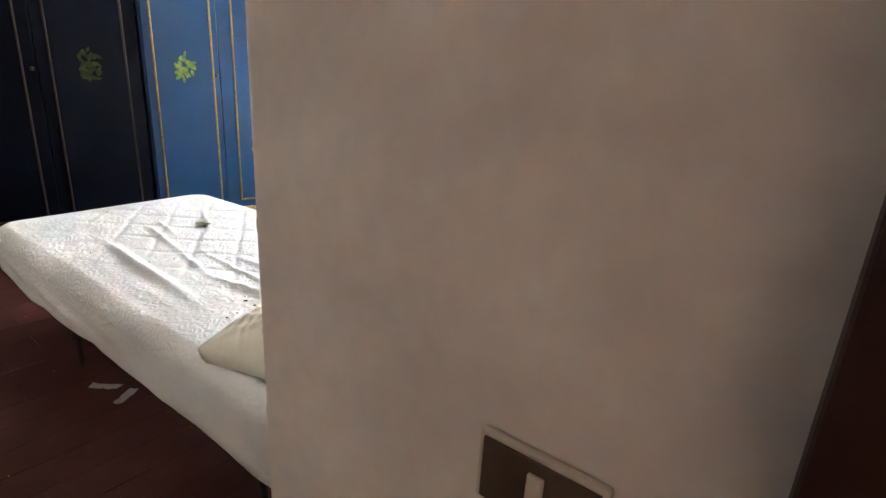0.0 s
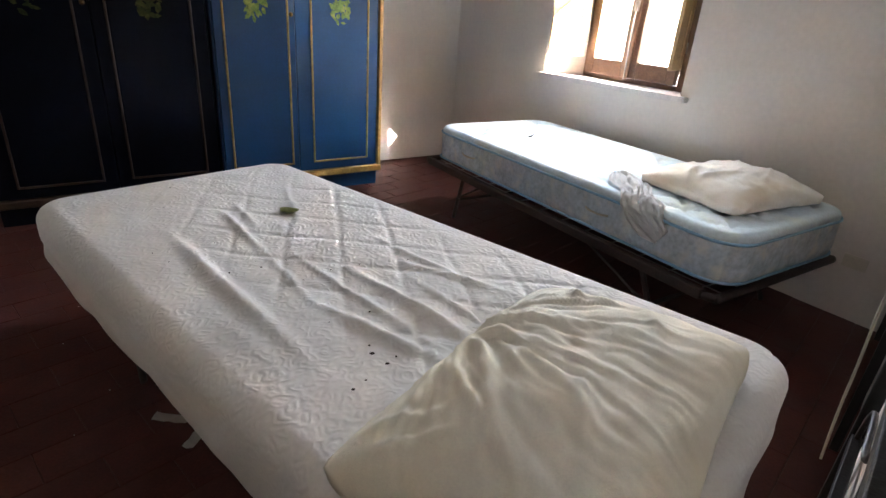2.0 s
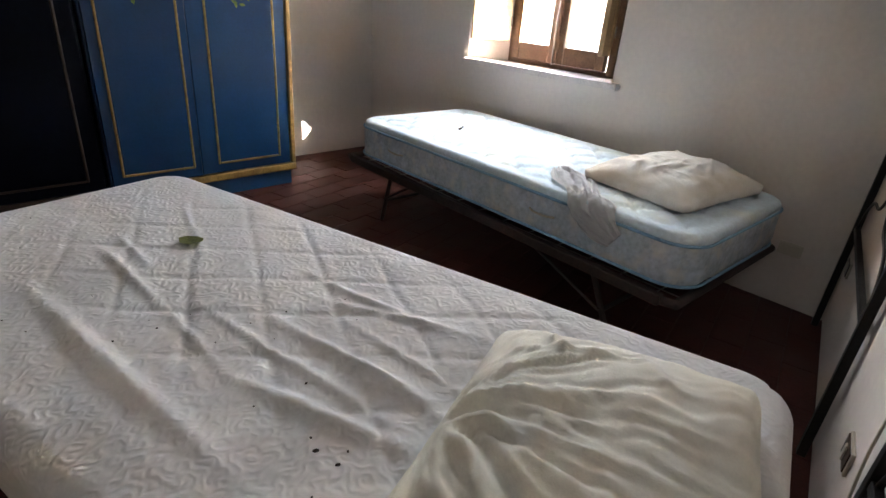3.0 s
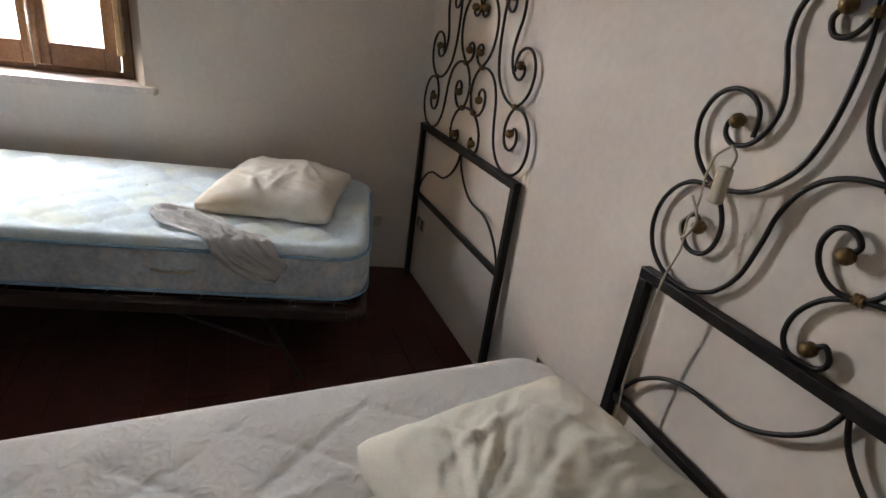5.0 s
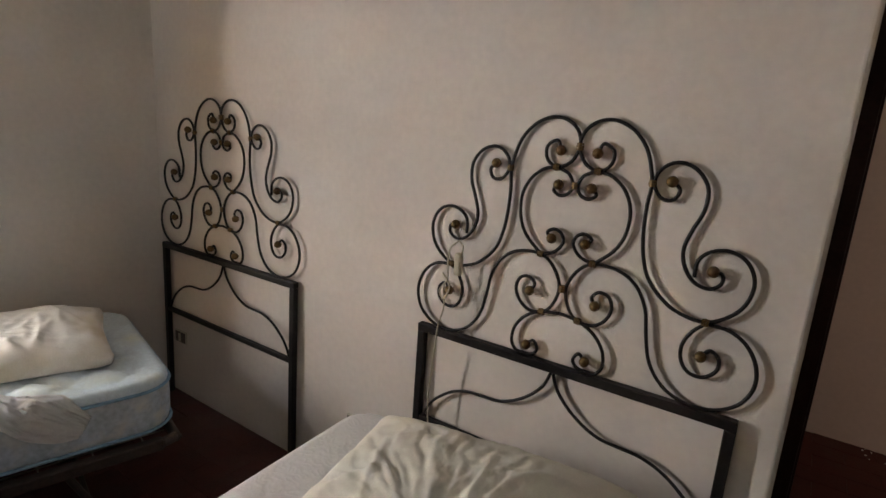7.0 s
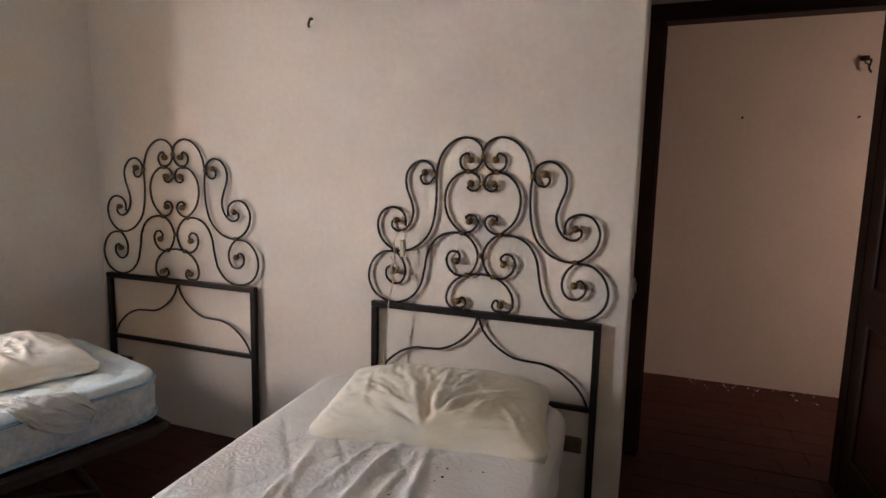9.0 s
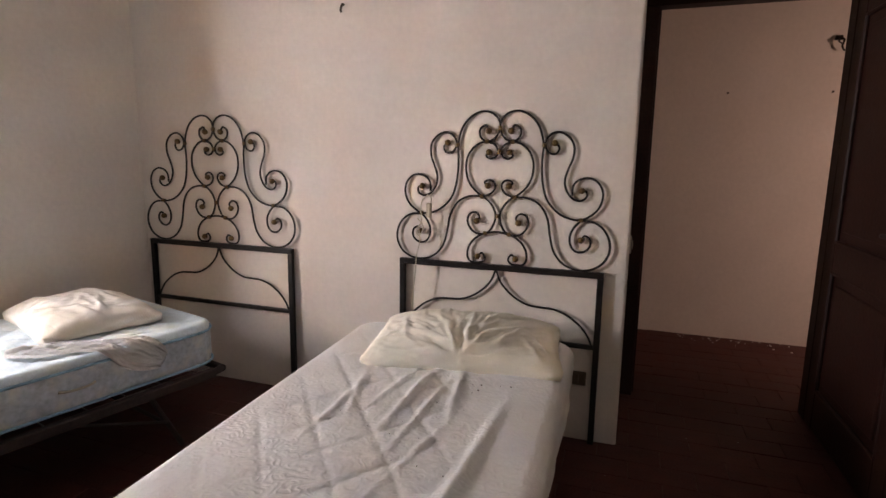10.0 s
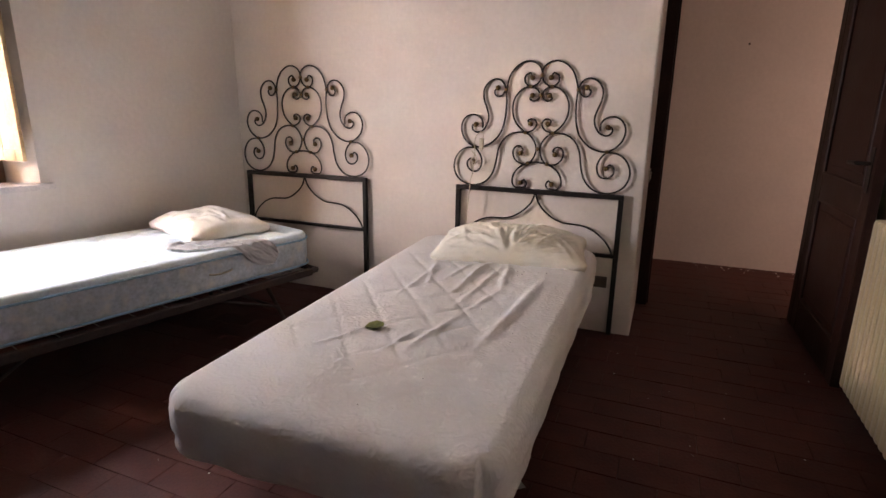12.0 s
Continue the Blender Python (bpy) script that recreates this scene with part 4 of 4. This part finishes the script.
def nail(name, m, label):
    bm = bmesh.new()
    tube(bm, [(0, 0.005, 0), (0, -0.02, 0.004)], 0.004, 6)
    ball(bm, (0, -0.021, 0.004), 0.008, (1, 0.4, 1))
    ob = part(name, bm, DIRT)
    ob.matrix_world = m
    return tagged(ob, label, "nail")


bm = bmesh.new()
tube(bm, smooth_path([(0, 0.005, 0), (0.004, -0.02, -0.004), (-0.004, -0.022, -0.028), (-0.006, -0.012, -0.036)]), 0.006, 6)
hook = part("wall_hook", bm, DIRT)
hook.location = (1.385, 0, 2.068)
tagged(hook, "small rusty iron hook in the wall above the headboards", "hook")
for x, z in ((3.388, 1.80), (4.024, 1.794), (3.09, 2.42)):
    nail("nail", Matrix.Translation((x, 1.92, z)), "small dark nail in the hall wall")
bm = bmesh.new()
box(bm, (-0.022, -0.02, -0.015), (0.022, 0.0, 0.015), 0.004)
tube(bm, smooth_path([(0.0, -0.02, 0.0), (0.02, -0.05, -0.02), (0.012, -0.05, -0.06), (0.03, -0.04, -0.09)]), 0.006, 6)
tube(bm, smooth_path([(0.01, -0.02, 0.0), (-0.01, -0.05, -0.03), (0.02, -0.05, -0.05)]), 0.005, 6)
bracket = part("wire_stub", bm, DIRT)
bracket.location = (4.022, 1.92, 2.145)
tagged(bracket, "bare lamp wires sticking out of the hall wall", "wire")

# leaf, papers, crumbs
rnd = random.Random(5)
bm = bmesh.new()
ring = [(-0.055, 0.0), (-0.03, 0.022), (0.01, 0.03), (0.05, 0.012), (0.045, -0.012), (0.0, -0.028), (-0.035, -0.02)]
vs = [bm.verts.new((x, y, 0.008 + 0.16 * abs(y) + 0.05 * x)) for x, y in ring]
c = bm.verts.new((0, 0, 0.006))
for i in range(7):
    bm.faces.new((vs[i], vs[(i + 1) % 7], c))
bmesh.ops.solidify(bm, geom=bm.faces[:], thickness=0.0015)
leaf = part("leaf", bm, LEAF)
leaf.matrix_world = Matrix.Translation((2.018, -1.625, 0.5395)) @ Matrix.Rotation(0.5, 4, "Z") @ Matrix.Diagonal((0.66, 1.25, 1.0, 1))
tagged(leaf, "curled dry green leaf on the white mattress", "leaf")


def scraps(name, places, size, material, label, category):
    for x, y, a in places:
        bm = bmesh.new()
        n = 6
        vs = [[bm.verts.new(((i / n - 0.5) * size[0] * (1 + 0.2 * rnd.random()), (j / 2 - 0.5) * size[1], 0.004 + 0.006 * rnd.random())) for j in range(3)] for i in range(n + 1)]
        for i in range(n):
            for j in range(2):
                bm.faces.new((vs[i][j], vs[i + 1][j], vs[i + 1][j + 1], vs[i][j + 1]))
        bmesh.ops.solidify(bm, geom=bm.faces[:], thickness=0.001)
        ob = part(name, bm, material)
        ob.matrix_world = Matrix.Translation((x, y, 0.002)) @ Matrix.Rotation(a, 4, "Z")
        tagged(ob, label, category, "paper scraps on the floor")


scraps("paper_scrap", ((2.515, -1.52, 2.25), (2.49, -1.40, 0.6)), (0.10, 0.035), PAPER, "torn white paper scrap on the tile floor", "paper")


def crumbs(name, spots, label, category, material):
    """Loose bits: spots are (x, y, z, size)."""
    bm = bmesh.new()
    for x, y, z, s in spots:
        m = Matrix.Translation((x, y, z)) @ Matrix.Rotation(rnd.uniform(0, 6), 4, "Z") @ Matrix.Diagonal((s * rnd.uniform(0.7, 1.8), s, s * 0.6, 1))
        bmesh.ops.create_icosphere(bm, subdivisions=1, radius=1.0, matrix=m)
    ob = part(name, bm, material)
    return tagged(ob, label, category, kind="stuff")


spots = [(2.29 + rnd.gauss(0, 0.05), -0.78 + rnd.gauss(0, 0.05), 0.5425, rnd.uniform(0.002, 0.0042)) for _ in range(9)]
spots += [(rnd.uniform(1.85, 2.5), rnd.uniform(-2.1, -0.9), 0.5415, rnd.uniform(0.001, 0.0026)) for _ in range(40)]
crumbs("bed_crumbs", spots, "dark crumbs and dead insects on the white mattress", "dirt", DIRT)
crumbs("mattress_marks", [(*(FB @ Vector((0.551 + rnd.gauss(0, 0.024), -1.856 + rnd.gauss(0, 0.014), 0)))[:2], 0.5425, rnd.uniform(0.005, 0.010)) for _ in range(14)] + [(*(FB @ Vector((rnd.uniform(0.2, 0.9), rnd.uniform(-1.9, -0.9), 0)))[:2], 0.5415, 0.003) for _ in range(14)], "small dark marks on the blue mattress", "dirt", DIRT)
bm = boxes(((-0.04, -0.025, 0), (0.04, 0.025, 0.0008)))
tag = part("fabric_label", bm, PAPER)
tag.matrix_world = Matrix.Translation((2.06, -0.757, 0.5425)) @ Matrix.Rotation(0.6, 4, "Z")
tagged(tag, "pale woven label on the white mattress cover", "label")
bm = bmesh.new()
for k in range(26):
    zc = rnd.uniform(0.25, 2.1)
    bmesh.ops.create_icosphere(bm, subdivisions=2, radius=1.0, matrix=Matrix.Translation((END_X - 0.0052, 0.0052, zc)) @ Matrix.Rotation(0.785, 4, "Z") @ Matrix.Diagonal((0.003, 0.0022, rnd.uniform(0.004, 0.014), 1)))
tagged(part("plaster_chips", bm, mat("bare_plaster", (0.66, 0.60, 0.53), 0.95, vary=0.15, bump=0.2)), "chipped bare plaster along the wall corner", "plaster", kind="stuff")
spots = [(rnd.uniform(1.2, 3.7), rnd.uniform(-3.0, 0.4), 0.003, rnd.uniform(0.0012, 0.003)) for _ in range(60)]
crumbs("floor_crumbs", spots, "pale crumbs of plaster on the tile floor", "dirt", PAPER)
spots = [(rnd.uniform(3.2, 4.0), 1.92 - abs(rnd.gauss(0, 0.07)), 0.003, rnd.uniform(0.002, 0.007)) for _ in range(46)]
crumbs("hall_rubble", spots, "fallen plaster crumbs along the hall wall", "dirt", PAPER)


# ---- floor tiles ----
def tile_mesh(w, l, name):
    bm = bmesh.new()
    a, b, c = w / 2, l / 2, 0.0016
    lo = [bm.verts.new((x, y, -0.012)) for x, y in ((-a, -b), (a, -b), (a, b), (-a, b))]
    mid = [bm.verts.new((x, y, -0.003)) for x, y in ((-a, -b), (a, -b), (a, b), (-a, b))]
    hi = [bm.verts.new((x, y, 0.0)) for x, y in ((-a + c, -b + c), (a - c, -b + c), (a - c, b - c), (-a + c, b - c))]
    for r, s in ((lo, mid), (mid, hi)):
        for i in range(4):
            bm.faces.new((r[i], r[(i + 1) % 4], s[(i + 1) % 4], s[i]))
    bm.faces.new(hi)
    return mesh_from(name, bm, TERRACOTTA)


TW, TL, J = 0.275, 0.1375, 0.0016
shared = tile_mesh(TW - J, TL - J, "tile")
far = bmesh.new()
rnd = random.Random(9)
count = 0
for r in range(-34, 15):
    for k in range(-4, 22):
        x = k * TW + (TW / 2 if r % 2 else 0) + 0.10
        y = r * TL - 0.055
        near = 0.95 < x < 3.75 and -3.1 < y < 0.95 and not (x < 2.75 and y > -0.0)
        inside = (x * 0.978 - y * 0.208 > -0.15 and x < 3.85 and y < 0.1) or (y > 0 and 2.2 < x < 5.9 and y < 2.0)
        if not inside:
            continue
        tilt = (rnd.uniform(-0.2, 0.2), rnd.uniform(-0.2, 0.2), rnd.uniform(-0.4, 0.4))
        m = pose(x, y, rnd.uniform(-0.0012, 0.0008), *tilt)
        if near and count < 300:
            t = new("tile", shared)
            t.parent = floor
            t.matrix_world = m
            count += 1
        else:
            vs = [far.verts.new(m @ v.co) for v in shared.vertices]
            for p in shared.polygons:
                far.faces.new([vs[i] for i in p.vertices])
rest = part("more_tiles", far, TERRACOTTA, floor)
rest["kind"] = "stuff"
